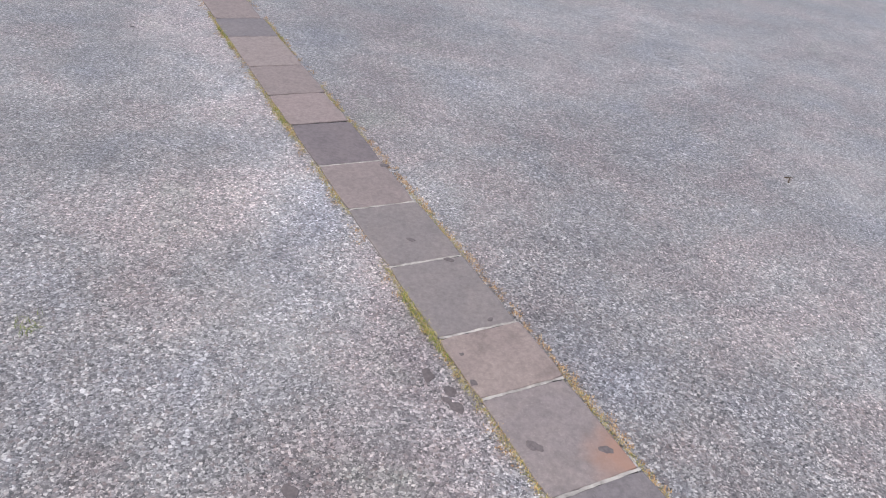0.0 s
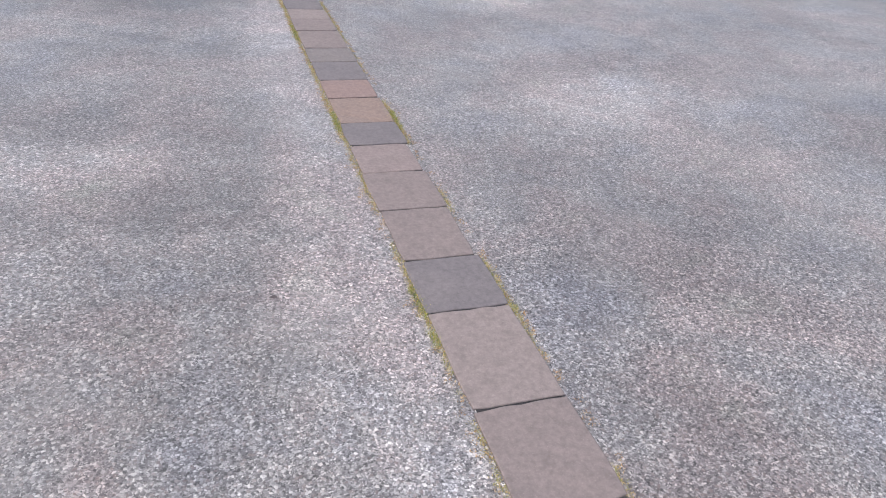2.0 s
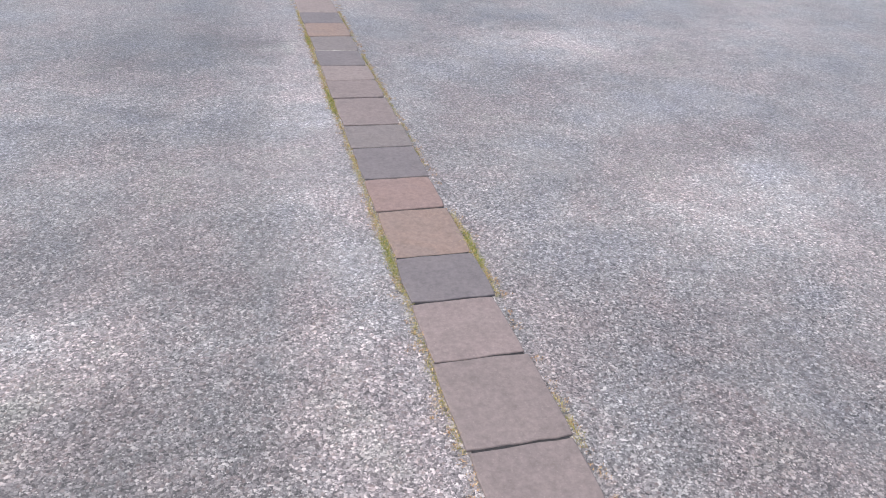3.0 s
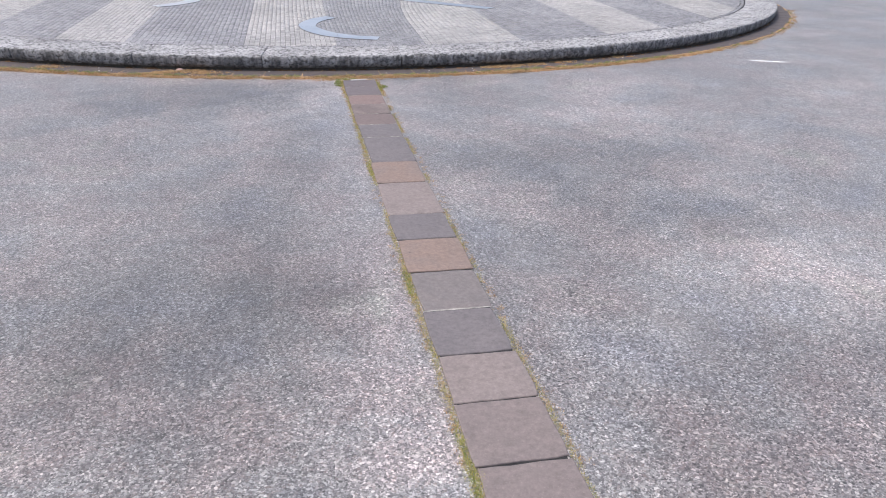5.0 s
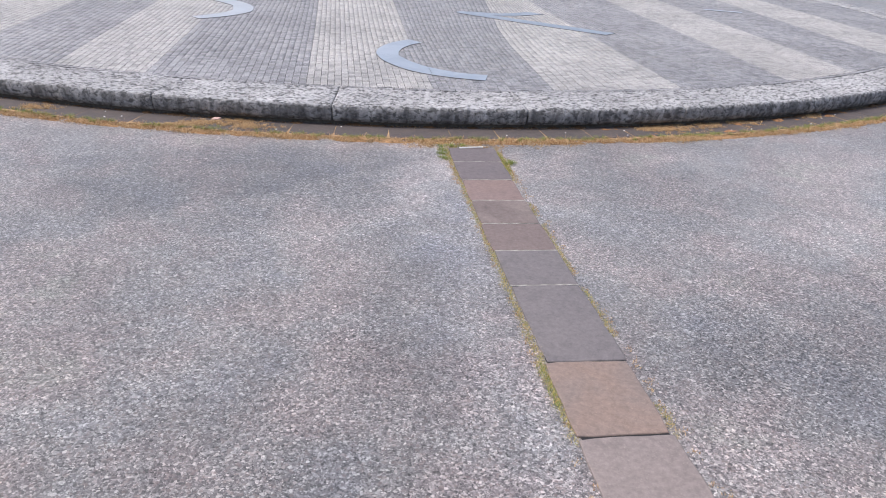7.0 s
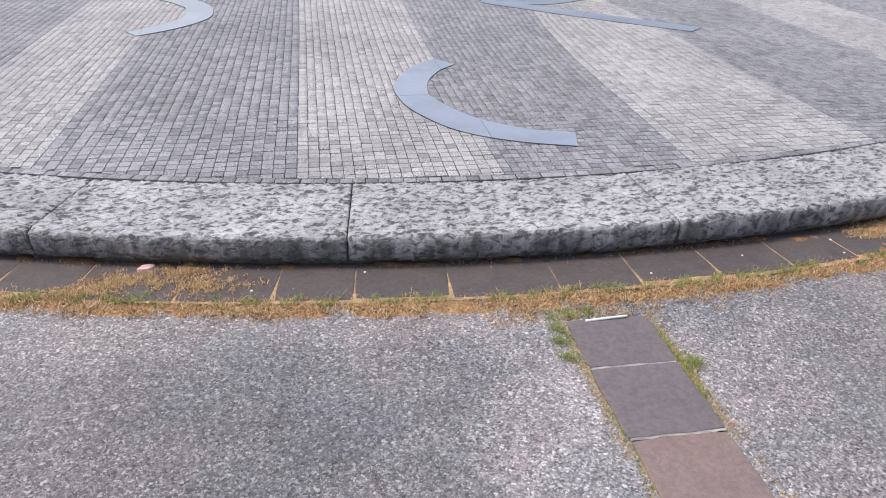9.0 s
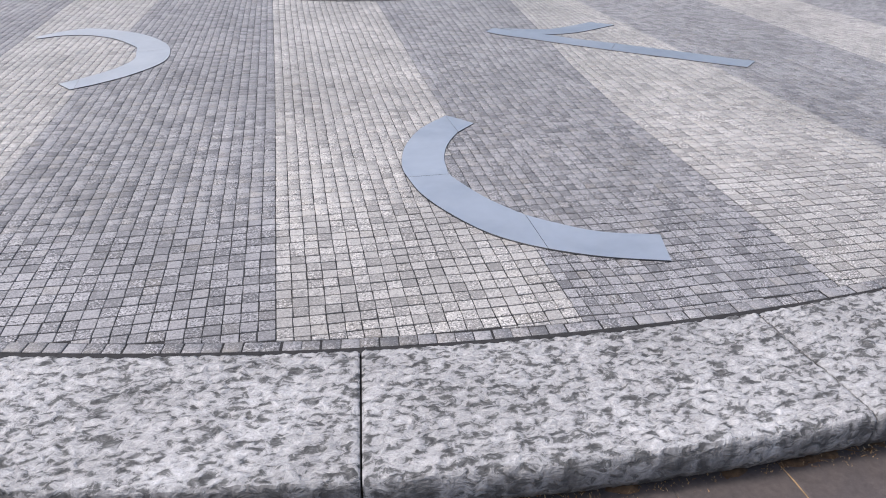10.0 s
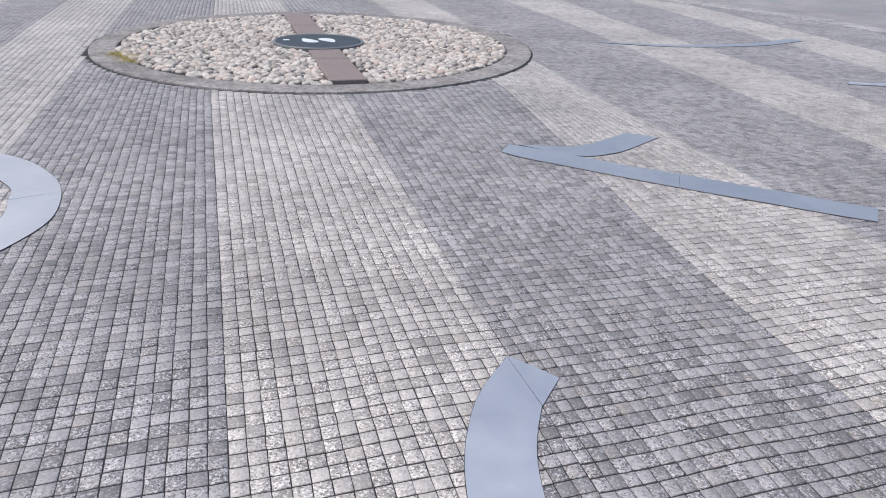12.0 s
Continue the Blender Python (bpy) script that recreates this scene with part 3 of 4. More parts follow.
def build_platform():
    n = 160
    bm = bmesh.new()
    radii = [0.0001, 2.3, 4.5, 6.5, 8.0, R_IN + 0.02]
    loops = [[bm.verts.new(polar(r, 360 * i / n, 0)) for i in range(n)] for r in radii]
    for loop in loops:
        for v in loop:
            v.co.z = plat_z(v.co.x, v.co.y) - 0.0032
    for a, b in zip(loops, loops[1:]):
        for i in range(n):
            bm.faces.new((b[i], b[(i + 1) % n], a[(i + 1) % n], a[i]))
    bed = part("platform", bm, M_JOINT)
    tagged(bed, "round platform bedded with dark jointing grit under the setts", "platform", kind="structure")
    gen = np.random.default_rng(5)
    r_lim, r_ring = R_IN - 0.07, R_COLLAR + 0.022
    for k, tone in enumerate(TONES):
        rows = np.arange(1.0, 19.4, PITCH)
        ys = rows + gen.uniform(-0.002, 0.002, len(rows))
        cols = int(round(float(np.mean(np.subtract(EDGES[k + 1], EDGES[k]))) / (PITCH - 0.001)))
        y0, y1 = ys[:-1], ys[1:]
        u = np.linspace(0, 1, cols + 1)
        wave = gen.uniform(-0.0013, 0.0013, (len(y0), cols + 1))
        wave[:, 0] = wave[:, -1] = 0
        drift = 0.005 * np.sin(rows[:-1, None] * 1.3 + np.arange(cols + 1)[None] * 0.21 + k) + 0.003 * np.sin(rows[:-1, None] * 3.7 - np.arange(cols + 1)[None] * 0.53 + 2 * k)

        def line(y):
            a, b = edge_x(k, y)[:, None], edge_x(k + 1, y)[:, None]
            return a + (b - a) * u[None]

        lo, hi = line(y0) + wave, line(y1) + wave
        x00, x10, x11, x01 = lo[:, :-1], lo[:, 1:], hi[:, 1:], hi[:, :-1]
        b, t = y0[:, None] + drift, y1[:, None] + np.concatenate([drift[1:], drift[-1:]])
        c = np.stack([np.stack([x00, b[:, :-1]], -1), np.stack([x10, b[:, 1:]], -1), np.stack([x11, t[:, 1:]], -1), np.stack([x01, t[:, :-1]], -1)], 2)
        c = c.reshape(-1, 4, 2)
        mid = c.mean(1, keepdims=True)
        gap = gen.uniform(0.0021, 0.0033, (len(c), 1, 1)) * np.array([0.72, 1.25])
        c = mid + (c - mid) * (1 - gap / (PITCH / 2)) + gen.uniform(-0.0012, 0.0012, c.shape)
        # cut along the kerb and the ring round the pebbles
        dx = (c[..., 0] - CX) / AX
        bx = (c[..., 0] - BX) / BED_WIDE
        out = np.sqrt(np.maximum(r_lim ** 2 - dx ** 2, 0))
        c[..., 1] = np.clip(c[..., 1], CY - out, CY + out)
        ring = np.sqrt(np.maximum(r_ring ** 2 - bx ** 2, 0))
        inside = np.abs(c[..., 1] - BY) < ring
        low_side = c.mean(1)[:, None, 1] < BY
        c[..., 1] = np.where(inside, np.where(low_side, BY - ring, BY + ring), c[..., 1])
        flat = (c.mean(1) - (CX, CY)) / (AX, 1.0)
        tall = np.minimum(c[:, 2, 1] - c[:, 1, 1], c[:, 3, 1] - c[:, 0, 1])
        keep = (tall > 0.005) & (np.hypot(*flat.T) < r_lim + 0.02) & (np.abs(dx).max(1) < r_lim)
        c = c[keep]
        if not len(c):
            continue
        tops = plat_z(c[..., 0], c[..., 1]) + gen.uniform(-0.0009, 0.0009, (len(c), 1)) + gen.uniform(-0.0004, 0.0004, (len(c), 4))
        mx, my = c.mean(1).T
        other = np.zeros(len(c), bool)
        if k == 7:
            other = (my > 2.0) & (my < 3.06) & (mx > np.interp(my, HOOK_Y, HOOK_X))
        if k == 6:
            other = (my > 4.75) & (my < 5.95) & (mx < np.interp(my, MOON_Y, MOON_X))
        band = new("sett_band")
        tagged(band, "band of cream speckled granite setts" if tone == "light" else "band of grey speckled granite setts", "paving band", "bands of setts", "structure")
        singles = np.zeros(len(c), bool)
        if 5 <= k <= 10:
            order = np.argsort(c[:, :, 1].mean(1), kind="stable")
            singles[order[:300]] = True
        singles &= ~other
        for mask, shade in ((~singles & ~other, tone), (other, "dark" if tone == "light" else "light")):
            if mask.any():
                verts, faces = boxes(c[mask], tops[mask], 0.03, 0.0013)
                tagged(quads("setts", verts, faces, SETT[shade, False], band), kind="stuff")
        for cc, tt in zip(c[singles], tops[singles]):
            m = cc.mean(0)
            v, f = boxes((cc - m)[None], (tt - tt.mean())[None], 0.03, 0.0013)
            ob = raw("sett", v.tolist(), f.tolist(), SETT[tone, True], band)
            ob.location = (m[0], m[1], tt.mean())
    # a single course along the kerb
    count = int(2 * math.pi * (R_IN - 0.035) / 0.064)
    course = new("sett_course")
    tagged(course, "single course of grey setts following the kerb", "paving band", kind="structure")
    angle = np.linspace(0, 360, count + 1)[:-1] + gen.uniform(-0.02, 0.02, count)
    half = 180 / count * 0.94
    cor = []
    for a in angle:
        r0, r1 = R_IN - 0.019, R_IN - 0.068
        cor.append([polar(r0, a - half, 0)[:2], polar(r0, a + half, 0)[:2], polar(r1, a + half, 0)[:2], polar(r1, a - half, 0)[:2]])
    cor = np.array(cor)
    tops = plat_z(cor[..., 0], cor[..., 1]) + gen.uniform(-0.002, 0.002, (count, 1)) - 0.001
    verts, faces = boxes(cor, tops, 0.03, 0.0013)
    tagged(quads("setts", verts, faces, SETT["dark", False], course), kind="stuff")


# ---- steel inlays ----
def curve_through(pts, count):
    """Evenly spaced points of a smooth line through a few places."""
    p = [Vector((*q, 0)) for q in pts]
    p = [p[0] * 2 - p[1]] + p + [p[-1] * 2 - p[-2]]
    out = []
    for i in range(1, len(p) - 2):
        a, b, c, d = p[i - 1:i + 3]
        for s in range(8):
            t = s / 8
            out.append(0.5 * ((2 * b) + (c - a) * t + (2 * a - 5 * b + 4 * c - d) * t * t + (3 * b - a - 3 * c + d) * t ** 3))
    out.append(p[-2])
    lengths = [0.0]
    for a, b in zip(out, out[1:]):
        lengths.append(lengths[-1] + (b - a).length)
    want = np.linspace(0, lengths[-1], count)
    return [(float(np.interp(w, lengths, [v.x for v in out])), float(np.interp(w, lengths, [v.y for v in out]))) for w in want]


def plate(name, side_a, side_b, parent, metal=M_STEEL):
    """A steel plate between two edges, standing just proud of the setts."""
    bm = bmesh.new()
    lift, thick = 0.006, 0.03
    rows = []
    for (ax, ay), (bx, by) in zip(side_a, side_b):
        mx, my = (ax + bx) / 2, (ay + by) / 2
        section = []
        for (x, y), s, dz in (((ax, ay), 1, -thick), ((ax, ay), 1, lift - 0.002), ((ax, ay), 0.985, lift), ((bx, by), 0.985, lift), ((bx, by), 1, lift - 0.002), ((bx, by), 1, -thick)):
            px, py = mx + (x - mx) * s, my + (y - my) * s
            section.append(bm.verts.new((px, py, plat_z(px, py) + dz)))
        rows.append(section)
    for a, b in zip(rows, rows[1:]):
        for j in range(5):
            bm.faces.new((a[j], a[j + 1], b[j + 1], b[j]))
    bm.faces.new(rows[0])
    bm.faces.new(list(reversed(rows[-1])))
    bmesh.ops.recalc_face_normals(bm, faces=bm.faces)
    for f in bm.faces:
        f.material_index = 0 if abs(f.normal.z) > 0.9 else 1
    ob = part(name, bm, metal, parent)
    ob.data.materials.append(M_STEEL_EDGE)
    return ob


def steel_inlay(label, side_a, side_b, seams, metal=M_STEEL):
    """An inlay of several plates that meet at thin seams. seams: the two ends of each, on side_a and side_b."""
    ob = new("steel_inlay")
    tagged(ob, label, "steel inlay", "steel inlays in the platform")
    a, b = curve_through(side_a, 121), curve_through(side_b, 121)

    def nearest(line, p):
        return min(range(len(line)), key=lambda i: math.dist(line[i], p))

    cut_a = [0] + [nearest(a, p) for p, _ in seams] + [120]
    cut_b = [0] + [nearest(b, q) for _, q in seams] + [120]
    trim = 0.0014
    for i0, i1, j0, j1 in zip(cut_a, cut_a[1:], cut_b, cut_b[1:]):
        pa = [a[round(v)] for v in np.linspace(i0, i1, 19)]
        pb = [b[round(v)] for v in np.linspace(j0, j1, 19)]
        for side in (pa, pb):
            for end, nxt in ((0, 1), (-1, -2)):
                v, w = Vector(side[end]), Vector(side[nxt])
                side[end] = tuple(v + (w - v).normalized() * trim)
        plate("plate", pa, pb, ob, metal)
    return ob


def build_inlays():
    tip = (-0.143, 3.372)
    hook = steel_inlay("pale blue-grey steel hook-shaped inlay set in the setts",
                       [tip, (-0.319, 3.18), (-0.432, 2.974), (-0.497, 2.782), (-0.531, 2.575), (-0.522, 2.434), (-0.496, 2.252), (-0.431, 2.057), (-0.324, 1.843), (-0.225, 1.717), (-0.085, 1.605), (0.113, 1.5), (0.353, 1.421)],
                       [(-0.134, 3.06), (-0.205, 2.93), (-0.258, 2.802), (-0.296, 2.65), (-0.31, 2.51), (-0.312, 2.442), (-0.272, 2.307), (-0.207, 2.139), (-0.138, 2.013), (-0.079, 1.925), (0.026, 1.824), (0.18, 1.712), (0.412, 1.641)],
                       [((-0.522, 2.434), (-0.312, 2.442)), ((-0.085, 1.605), (-0.079, 1.925))])
    plate("tip_plate", [(-0.1385, 3.368), (-0.07, 3.285), (-0.008, 3.197)], [(-0.1425, 3.364), (-0.1385, 3.21), (-0.1335, 3.06)], hook)
    steel_inlay("pale grey steel crescent inlay set in the setts",
                [(-3.2, 6.2), (-3.06, 6.38), (-2.85, 6.52), (-2.58, 6.4), (-2.3, 6.157), (-2.1, 5.832), (-2.005, 5.559), (-1.975, 5.216), (-2.024, 4.978), (-2.175, 4.702), (-2.346, 4.505), (-2.503, 4.375)],
                [(-3.17, 6.12), (-2.99, 6.22), (-2.77, 6.2), (-2.537, 6.028), (-2.354, 5.762), (-2.27, 5.6), (-2.255, 5.45), (-2.229, 5.22), (-2.28, 5.0), (-2.395, 4.792), (-2.52, 4.64), (-2.615, 4.541)], [((-2.0, 5.52), (-2.255, 5.45)), ((-2.48, 4.392), (-2.5, 4.66))], M_STEEL_BRIGHT_SKY)
    fork = steel_inlay("blue-grey steel forked inlay set in the setts",
                       [(0.836, 5.911), (1.0, 5.78), (1.23, 5.55), (1.428, 5.335), (1.707, 5.1), (1.958, 4.859), (2.201, 4.641), (2.403, 4.43), (2.545, 4.324)],
                       [(0.72, 5.762), (0.816, 5.615), (1.041, 5.385), (1.305, 5.113), (1.557, 4.868), (1.75, 4.69), (1.919, 4.543), (2.142, 4.338), (2.366, 4.149)], [((1.707, 5.1), (1.557, 4.868))], M_STEEL_DARK_SKY)
    plate("arm_plate", curve_through([(0.9, 5.893), (1.229, 5.786), (1.42, 5.814), (1.674, 5.948), (1.839, 6.05)], 14),
          curve_through([(1.0, 5.785), (1.235, 5.558), (1.473, 5.574), (1.643, 5.643), (2.025, 5.874)], 14), fork, M_STEEL_DARK_SKY)
    steel_inlay("narrow grey steel bow inlay set in the setts",
                [(3.72, 10.1), (4.03, 9.93), (4.5, 9.76), (5.03, 9.71), (5.86, 9.78), (6.75, 10.1)],
                [(3.66, 10.02), (4.0, 9.83), (4.48, 9.62), (5.05, 9.55), (5.9, 9.6), (6.85, 9.93)], [((5.03, 9.71), (5.05, 9.55))], M_STEEL_DARK_SKY)
    steel_inlay("short pale steel inlay set in the setts", [(5.2, 7.42), (5.45, 7.33), (5.8, 7.22)], [(5.14, 7.3), (5.4, 7.2), (5.72, 7.08)], [((5.45, 7.33), (5.4, 7.2))])
    steel_inlay("pale steel inlay by the cream band", [(-4.9, 9.4), (-4.38, 9.62), (-3.77, 9.83)], [(-4.8, 9.1), (-4.28, 9.3), (-3.815, 9.557)], [((-4.38, 9.62), (-4.28, 9.3))])


# ---- pebble bed in the middle ----
def pebble_bm(seed):
    r = random.Random(seed)
    bm = bmesh.new()
    bmesh.ops.create_icosphere(bm, subdivisions=2, radius=1)
    off = Vector((r.uniform(0, 50), r.uniform(0, 50), 0))
    for v in bm.verts:
        v.co *= 1 + 0.28 * noise.noise(v.co * 1.1 + off)
    return bm


def build_pebbles():
    n = 96
    bm = bmesh.new()
    loops = []
    for r, dz in ((R_COLLAR + 0.004, -0.02), (R_COLLAR, 0.012), (R_COLLAR - 0.01, 0.016), (R_BED + 0.01, 0.016), (R_BED, 0.01), (R_BED - 0.01, -0.06)):
        loops.append([bm.verts.new(polar(r, 360 * i / n, plat_z(BX, BY - r) + dz, BX, BY, BED_WIDE)) for i in range(n)])
    for a, b in zip(loops, loops[1:]):
        for i in range(n):
            bm.faces.new((a[i], a[(i + 1) % n], b[(i + 1) % n], b[i]))
    collar = part("collar", bm, M_COLLAR)
    tagged(collar, "flat pale stone ring round the pebble bed", "edging", kind="structure")
    bm = bmesh.new()
    z0 = plat_z(CX, CY) - 0.02
    bmesh.ops.create_circle(bm, cap_ends=True, segments=64, radius=R_BED, matrix=Matrix.LocRotScale((BX, BY, z0), None, (BED_WIDE, 1, 1)))
    bed = part("pebble_bed", bm, M_JOINT)
    tagged(bed, "round bed filled with pale rounded pebbles", "pebble bed", kind="structure")
    kinds = []
    for s in range(6):
        b = pebble_bm(s)
        me = bpy.data.meshes.new("pebble")
        b.to_mesh(me)
        b.free()
        for p in me.polygons:
            p.use_smooth = True
        me.materials.append(M_PEBBLE)
        kinds.append(me)
    shapes = [np.array([v.co[:] for v in me.vertices]) for me in kinds]
    tris = np.array([p.vertices[:] for p in kinds[0].polygons])
    r = random.Random(11)
    spots = []
    step = 0.07
    y = -R_BED
    row = 0
    while y < R_BED:
        x = -R_BED + (row % 2) * step * 0.6
        while x < R_BED:
            px, py = x + r.uniform(-0.03, 0.03), y + r.uniform(-0.025, 0.025)
            if math.hypot(px / BED_WIDE, py) < R_BED - 0.035 and not (abs(px) < 0.2 and (py < -0.6 or py > 0.5)) and math.hypot(px, py + 0.14) > 0.5:
                spots.append((BX + px, BY + py))
            x += step * 1.25
        y += step * 0.82
        row += 1
    spots.sort(key=lambda p: p[1])
    verts, faces, base = [], [], 0
    for i, (x, y) in enumerate(spots):
        s = r.uniform(0.8, 1.25)
        m = Matrix.LocRotScale((x, y, z0 + 0.016 + r.uniform(-0.008, 0.012)), Euler((r.uniform(-0.35, 0.35), r.uniform(-0.35, 0.35), r.uniform(0, 6.3))), (0.051 * s, 0.037 * s, 0.028 * s))
        k = r.randrange(6)
        if i < 300:
            ob = new("pebble", kinds[k])
            ob.parent = bed
            ob.matrix_basis = m
        else:
            a = np.array(m)
            verts.append(shapes[k] @ a[:3, :3].T + a[:3, 3])
            faces.append(tris + base)
            base += len(shapes[k])
    ob = raw("pebbles", np.concatenate(verts).tolist(), np.concatenate(faces).tolist(), M_PEBBLES, bed)
    tagged(smooth(ob), kind="stuff")
    # sandstone flags that cross the bed
    path = new("crossing_flags")
    tagged(path, "brown sandstone flags crossing the pebble bed", "paving strip", kind="structure")
    for i, (y0, y1) in enumerate(((8.04, 9.12), (9.13, 9.68), (10.78, 11.6), (11.61, 12.75))):
        me = slab_mesh("flagstone", 0.36, y1 - y0 - 0.01, 0.05, 0.008, STONE["brown"], 500 + i)
        ob = new("flagstone", me)
        ob.parent = path
        ob.matrix_basis = pose(0.045, (y0 + y1) / 2, z0 + 0.004)


def build_disc():
    disc = new("centre_disc")
    tagged(disc, "dark blue-grey round plate with two pale foot-shaped inlays", "disc")
    x, y, z = 0.05, 10.2, plat_z(CX, CY) + 0.012

    def turned(name, profile, material, label=""):
        bm = bmesh.new()
        n = 64
        loops = [[bm.verts.new((x + r * math.cos(2 * math.pi * i / n), y + r * math.sin(2 * math.pi * i / n), z + h)) for i in range(n)] for r, h in profile]
        for a, b in zip(loops, loops[1:]):
            for i in range(n):
                bm.faces.new((a[i], a[(i + 1) % n], b[(i + 1) % n], b[i]))
        if profile[-1][0] < 0.5:
            bm.faces.new(loops[-1])
        return part(name, bm, material, disc, label)

    turned("plate", [(0.5, -0.06), (0.5, 0.03), (0.49, 0.034), (0.3, 0.036)], M_DISC)
    turned("rim", [(0.53, -0.06), (0.535, 0.03), (0.53, 0.037), (0.51, 0.038), (0.502, 0.032)], M_RIM, "paler worn metal rim")
    for side in (-1, 1):
        bm = bmesh.new()
        ring = []
        for i in range(28):
            t = 2 * math.pi * i / 28
            w = 0.062 + 0.028 * math.sin(t) * side
            px, py = w * math.cos(t), 0.15 * math.sin(t)
            ring.append((x + side * 0.115 + px * 1.25 - py * 0.3, y + py))
        low = [bm.verts.new((px, py, z + 0.03)) for px, py in ring]
        top = [bm.verts.new((px, py, z + 0.04)) for px, py in ring]
        bm.faces.new(top)
        for i in range(28):
            bm.faces.new((low[i], low[(i + 1) % 28], top[(i + 1) % 28], top[i]))
        part("foot_inlay", bm, M_SHOE, disc, "pale foot-shaped inlay")
    bm = bmesh.new()
    bmesh.ops.create_cube(bm, size=1, matrix=Matrix.LocRotScale((x - 0.37, y + 0.07, z + 0.037), None, (0.07, 0.06, 0.006)))
    part("nameplate", bm, M_SHOE, disc, "small pale blank plate")


# ---- grass, straw, litter ----
def blades(name, spots, material, label, category, wide=1.0):
    """Tufts of short bent blades. spots: x, y, z, height, count, spread."""
    r = random.Random(len(spots))
    verts, faces = [], []
    for x, y, z, h, count, spread in spots:
        for _ in range(count):
            bx, by = x + r.gauss(0, spread), y + r.gauss(0, spread)
            a, lean = r.uniform(0, 6.283), r.uniform(0.2, 1.5)
            hh = h * r.uniform(0.4, 1.2)
            w = wide * r.uniform(0.0007, 0.0016)
            dx, dy = math.cos(a), math.sin(a)
            i = len(verts)
            for t in (0.0, 0.5, 1.0):
                px, py, pz = bx + dx * lean * hh * t * t * 0.9, by + dy * lean * hh * t * t * 0.9, z + hh * t * (1 - 0.35 * t * min(lean, 1.4))
                ww = w * (1 - 0.8 * t)
                verts.append((px - dy * ww, py + dx * ww, pz))
                verts.append((px + dy * ww, py - dx * ww, pz))
            faces += [(i, i + 1, i + 3, i + 2), (i + 2, i + 3, i + 5, i + 4)]
    ob = raw(name, verts, faces, material)
    return tagged(ob, label, category, kind="stuff")


def build_green():
    r = random.Random(21)
    moss, straw, green = [], [], []
    for _ in range(120):
        x, y = r.gauss(-0.1, 0.2), r.uniform(0.03, 0.14)
        straw.append((x, y, 0.003, 0.012, 14, 0.014))
    for cx, cy in ((-0.2, -0.02), (-0.19, 0.06), (-0.12, 0.07), (-0.05, 0.06), (-0.21, -0.1), (0.2, -0.28), (0.19, -0.3), (-0.2, -0.19)):
        for _ in range(4):
            green.append((cx + r.gauss(0, 0.015), cy + r.gauss(0, 0.015), 0.003, 0.022, 40, 0.014))
    # along both edges of the flags
    for side in (-1, 1):
        y = -14.6
        while y < 0.05:
            thick = max(0.0, noise.noise(Vector((side * 9, y * 1.7, 0))) + (0.26 if side < 0 else 0.1) + 0.25 * noise.noise(Vector((side * 3, y * 7, 2))))
            if side > 0 and y < -10.7:
                thick *= 0.35
                if r.random() < 0.8:
                    straw.append((STRIP + 0.018 + r.gauss(0, 0.01), y, 0.003, 0.008, 16, 0.009))
            if thick > 0.05:
                moss.append((side * (STRIP + 0.008) + r.gauss(0, 0.004), y, 0.002, 0.007 + 0.009 * min(thick, 0.8), int(18 + 40 * min(thick, 0.9)), 0.007 + 0.008 * thick))
            if thick > 0.42:
                green.append((side * (STRIP + 0.014), y, 0.002, 0.016, 18, 0.009))
            if r.random() < (0.35 if y < -0.7 else 0.95):
                straw.append((side * (STRIP + 0.02) + r.gauss(0, 0.012), y, 0.004, 0.008, 14, 0.01))
            y += 0.02
    # the gutter's outer edge
    a = -48.0
    while a < 62:
        k = noise.noise(Vector((a * 0.8, 3, 0)))
        for _ in range(max(1, int(6 + 9 * noise.noise(Vector((a * 0.45, 5, 1))) - 0.3 * max(0, abs(a) - 20)))):
            rr = R_GUTTER + 0.055 + r.gauss(0, 0.033) + 0.02 * k
            x, y, _z = polar(rr, a + r.uniform(-0.1, 0.1), 0)
            straw.append((x, y, 0.005, r.uniform(0.01, 0.024), int(15 + 10 * max(0, k + 0.5)), 0.018))
        if k > -0.25 and r.random() < (0.7 if abs(a) < 24 else 0.12):
            x, y, _z = polar(R_GUTTER + 0.02 + r.gauss(0, 0.015), a, 0)
            green.append((x, y, 0.006, 0.03, 44, 0.014))
        a += 0.16
    a = -40.0
    while a < 50:
        if noise.noise(Vector((a * 0.5, 8, 0))) > -0.15:
            x, y, _z = polar(R_OUT - 0.03 + r.gauss(0, 0.012), a, 0)
            straw.append((x, y, 0.011, 0.01, 7, 0.014))
        a += 0.12
    # loose clumps on the gutter
    for cx, cy, s in ((-1.84, 0.55, 0.07), (-1.66, 0.52, 0.1), (-1.52, 0.47, 0.08), (-1.95, 0.5, 0.06), (-1.6, 0.6, 0.05), (-2.05, 0.48, 0.05), (1.62, 0.6, 0.09), (1.78, 0.6, 0.1), (1.5, 0.53, 0.06), (2.05, 0.68, 0.07), (2.4, 0.78, 0.1), (3.2, 1.06, 0.08), (-3.1, 0.9, 0.07)):
        for _ in range(60):
            straw.append((cx + r.gauss(0, s), cy + r.gauss(0, s * 0.5), 0.012, 0.013, 26, 0.011))
    blades("dry_straw", straw, M_STRAW, "dry straw-coloured grass litter along the gutter and flags", "dry grass", 1.7)
    blades("moss", moss, M_MOSS, "yellow-green moss and weed in the flag edges", "moss")
    green.append((-1.358, -11.69, 0.0, 0.03, 40, 0.025))
    blades("grass", green, M_GRASS, "small green grass tufts along gutter and flags", "grass")
    bedside = []
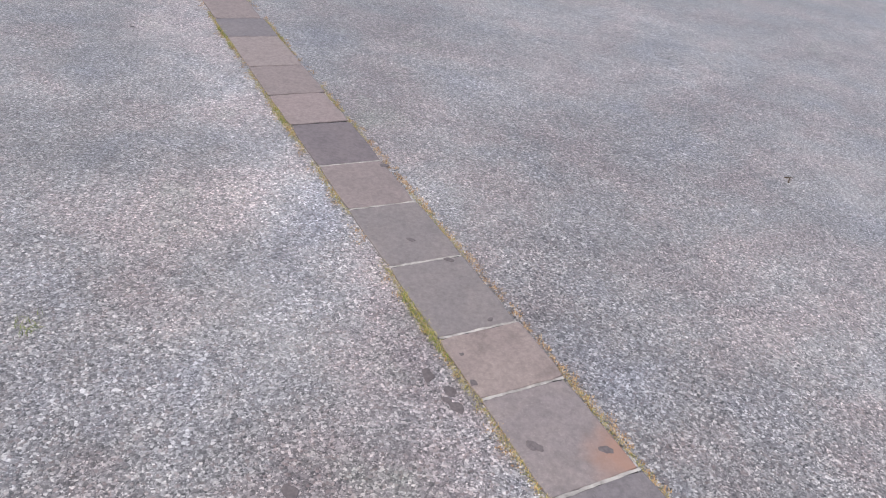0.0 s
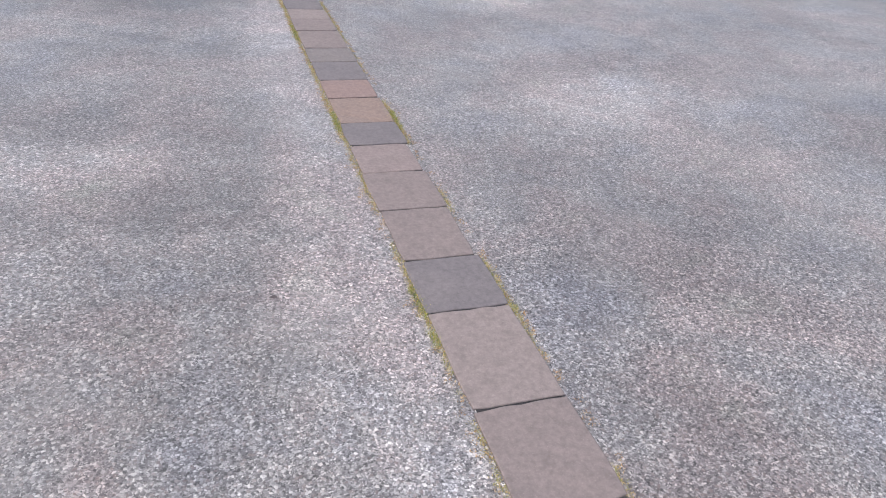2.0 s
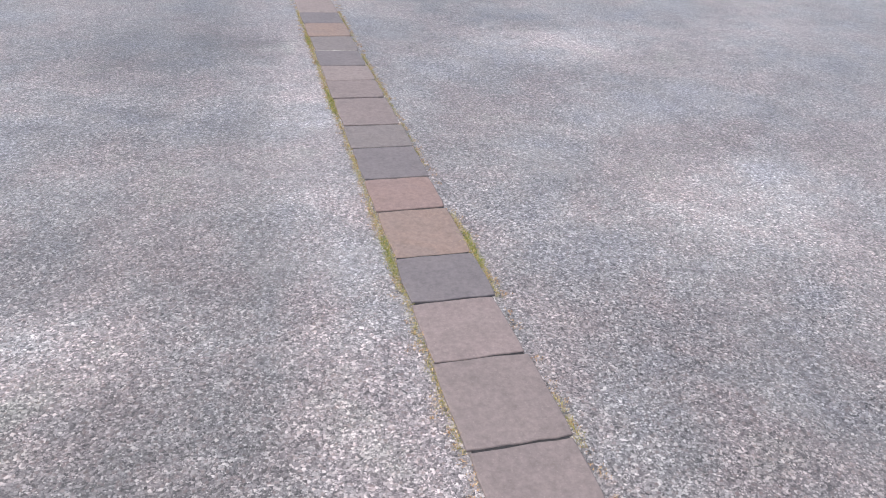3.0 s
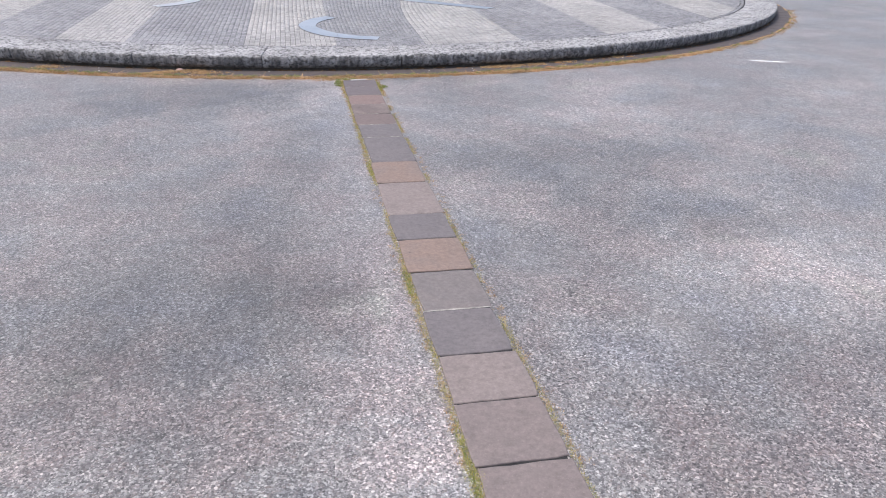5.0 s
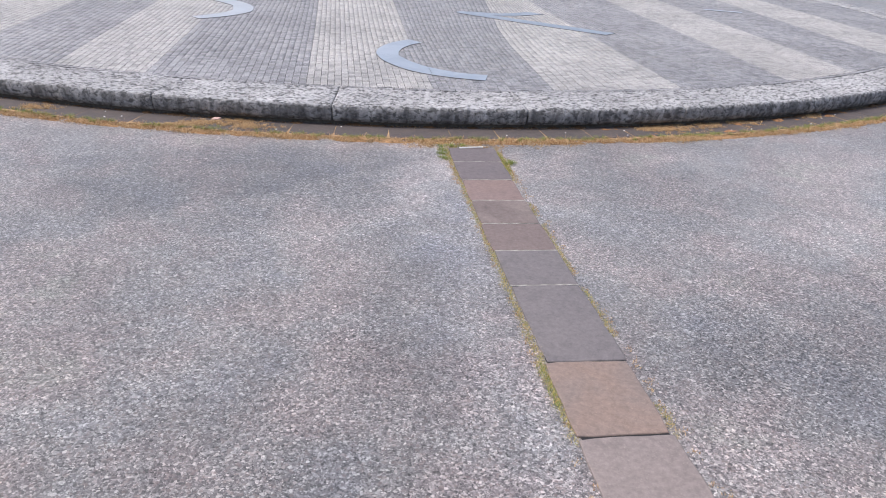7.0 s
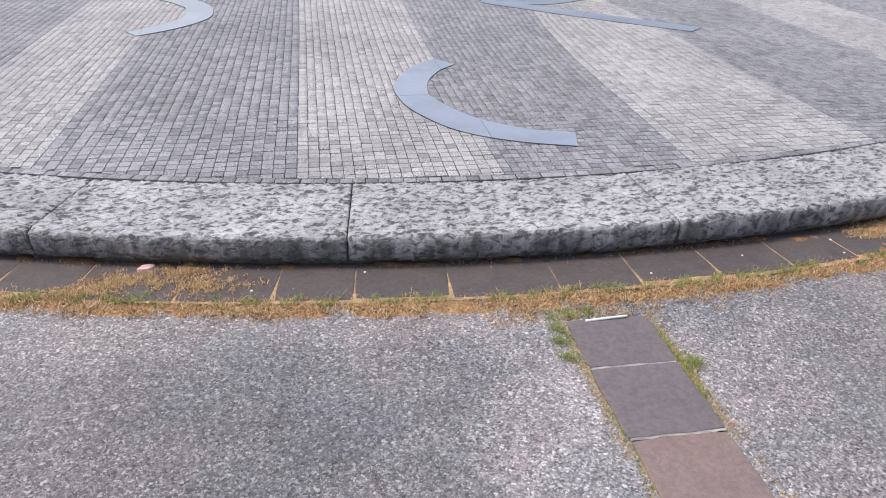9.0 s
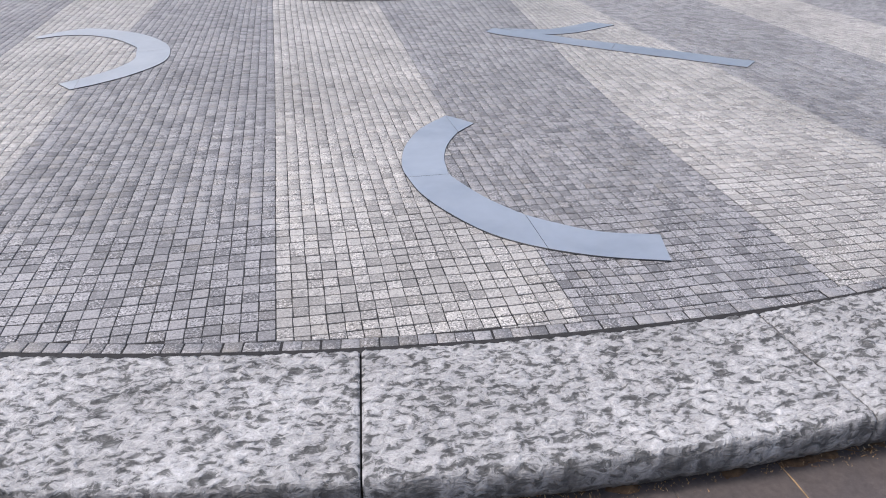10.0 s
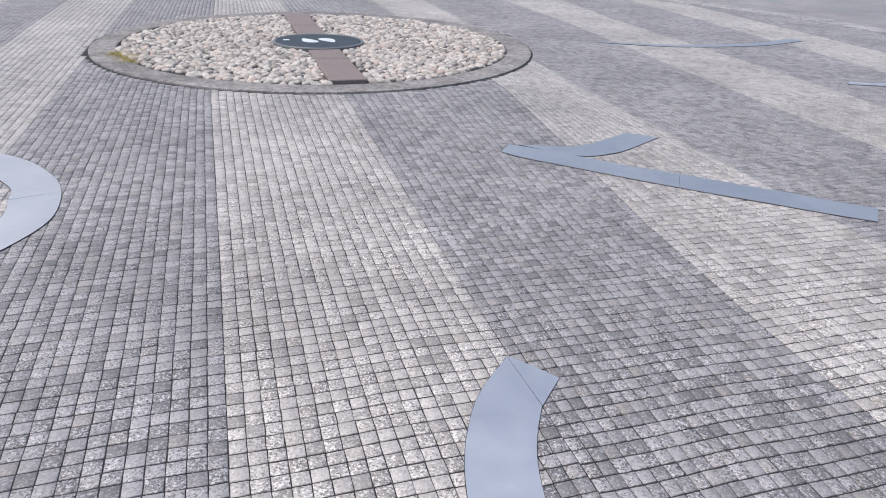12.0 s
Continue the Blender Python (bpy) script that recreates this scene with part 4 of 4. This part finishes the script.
    for _ in range(60):
        t = r.random()
        bedside.append((-2.13 + 0.2 * t + r.gauss(0, 0.05), 9.78 - 0.52 * t + r.gauss(0, 0.05), 0.195, 0.06, 40, 0.035))
    blades("weed_patch", bedside, M_MOSS, "patch of yellow-green weed at the pebble edge", "weeds")


def blob(name, x, y, z, w, d, h, seed, material, label, category, group=""):
    r = random.Random(seed)
    bm = bmesh.new()
    n = 26
    off = r.uniform(0, 90)
    rings = []
    for s, k in ((1.0, 0.0), (0.92, 0.75), (0.6, 1.0)):
        rings.append([bm.verts.new((w * s * math.cos(2 * math.pi * i / n) * (1 + 0.55 * noise.noise(Vector((1.2 * math.cos(2 * math.pi * i / n), 1.2 * math.sin(2 * math.pi * i / n), off)))), d * s * math.sin(2 * math.pi * i / n) * (1 + 0.55 * noise.noise(Vector((1.2 * math.cos(2 * math.pi * i / n), 1.2 * math.sin(2 * math.pi * i / n), off)))), h * k)) for i in range(n)])
    for a, b in zip(rings, rings[1:]):
        for i in range(n):
            bm.faces.new((a[i], a[(i + 1) % n], b[(i + 1) % n], b[i]))
    bm.faces.new(rings[-1])
    ob = part(name, bm, material)
    ob.location = (x, y, z)
    ob.rotation_euler.z = r.uniform(0, 3)
    return tagged(ob, label, category, group)


def build_litter():
    spots = [(-0.098, -12.637, 0.03, 1), (0.099, -12.721, 0.026, 1), (-0.03, -12.318, 0.019, 1), (-0.147, -12.349, 0.02, 1), (-0.12, -12.220, 0.012, 1),
             (0.005, -11.554, 0.022, 1), (0.093, -11.720, 0.022, 1), (0.067, -12.089, 0.014, 1), (0.145, -10.945, 0.032, 1), (-0.116, -4.024, 0.009, 1),
             (-0.265, -12.263, 0.03, 0), (-0.226, -12.351, 0.028, 0), (-0.244, -12.415, 0.03, 0), (-0.258, -12.380, 0.02, 0), (-0.799, -12.537, 0.032, 0), (-0.682, -8.963, 0.016, 0)]
    for i, (x, y, s, on) in enumerate(spots):
        blob("gum_spot", x, y, 0.0096 if on else 0.0, s * 0.85, s * 0.6, 0.0018, i, M_GUM, "flattened dark old gum on a flagstone" if on else "flattened dark old gum on the asphalt", "gum spot", "gum spots")
    blob("paper_scrap", -1.775, 0.64, 0.012, 0.035, 0.022, 0.016, 31, M_PINK, "crumpled pale pink scrap on the gutter", "litter")
    blob("paper_scrap", -0.66, 0.555, 0.012, 0.022, 0.006, 0.006, 32, M_PINK, "small flat beige scrap on the gutter", "litter")
    r = random.Random(5)
    for i in range(16):
        a = r.uniform(-16, 22)
        x, y, _z = polar(R_GUTTER - r.uniform(0.02, 0.22), a, 0)
        blob("grit_chip", x, y, 0.012, 0.006, 0.005, 0.005, 60 + i, M_WHITE, "small pale stone chip on the gutter", "chip", "chips on the gutter")
    bm = bmesh.new()
    bmesh.ops.create_cone(bm, cap_ends=True, segments=10, radius1=0.0055, radius2=0.0045, depth=0.165, matrix=Matrix.Rotation(radians(90), 4, "Y"))
    for v in bm.verts:
        v.co.z += 0.0025 * math.sin(v.co.x * 20)
    stick = part("white_stick", bm, M_WHITE)
    stick.matrix_basis = pose(0.003, 0.012, 0.0155, 0, 0, 1.5)
    tagged(stick, "thin white stick lying across the last flagstone", "stick")
    bm = bmesh.new()
    for k, (dx, dy, a, ln) in enumerate(((0, 0, 35, 0.08), (0.02, 0.02, -20, 0.05))):
        bmesh.ops.create_cone(bm, cap_ends=True, segments=6, radius1=0.004, radius2=0.002, depth=ln, matrix=Matrix.Translation((dx, dy, 0)) @ Matrix.Rotation(radians(a), 4, "Z") @ Matrix.Rotation(radians(90), 4, "Y"))
    twig = part("twig", bm, M_TWIG)
    twig.location = (2.324, -11.52, 0.004)
    tagged(twig, "small dark dry twig on the asphalt", "twig")
    blob("paint_mark", 5.0, 0.71, 0.0, 0.23, 0.035, 0.002, 77, M_PAINT, "worn white paint mark on the asphalt", "paint mark").rotation_euler.z = radians(-20)


build_flag_line()
build_kerb()
build_gutter()
build_soil("soil", R_GUTTER + 0.05, 0.075, 0.009, -27, 30, M_LITTER, "tan crumbs of dry soil and grass litter", 3)
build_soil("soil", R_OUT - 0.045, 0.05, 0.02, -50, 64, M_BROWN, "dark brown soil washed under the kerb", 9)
build_soil("soil", R_OUT + 0.02, 0.075, 0.016, 6.5, 24, M_RUST, "rust-brown soil heaped against the kerb", 14)
build_soil("soil", R_GUTTER - 0.07, 0.1, 0.016, 8.5, 13.5, M_RUST, "rust-brown soil and litter spilled over the gutter", 17)
build_inlays()
build_disc()
build_green()
build_litter()
build_pebbles()
build_platform()
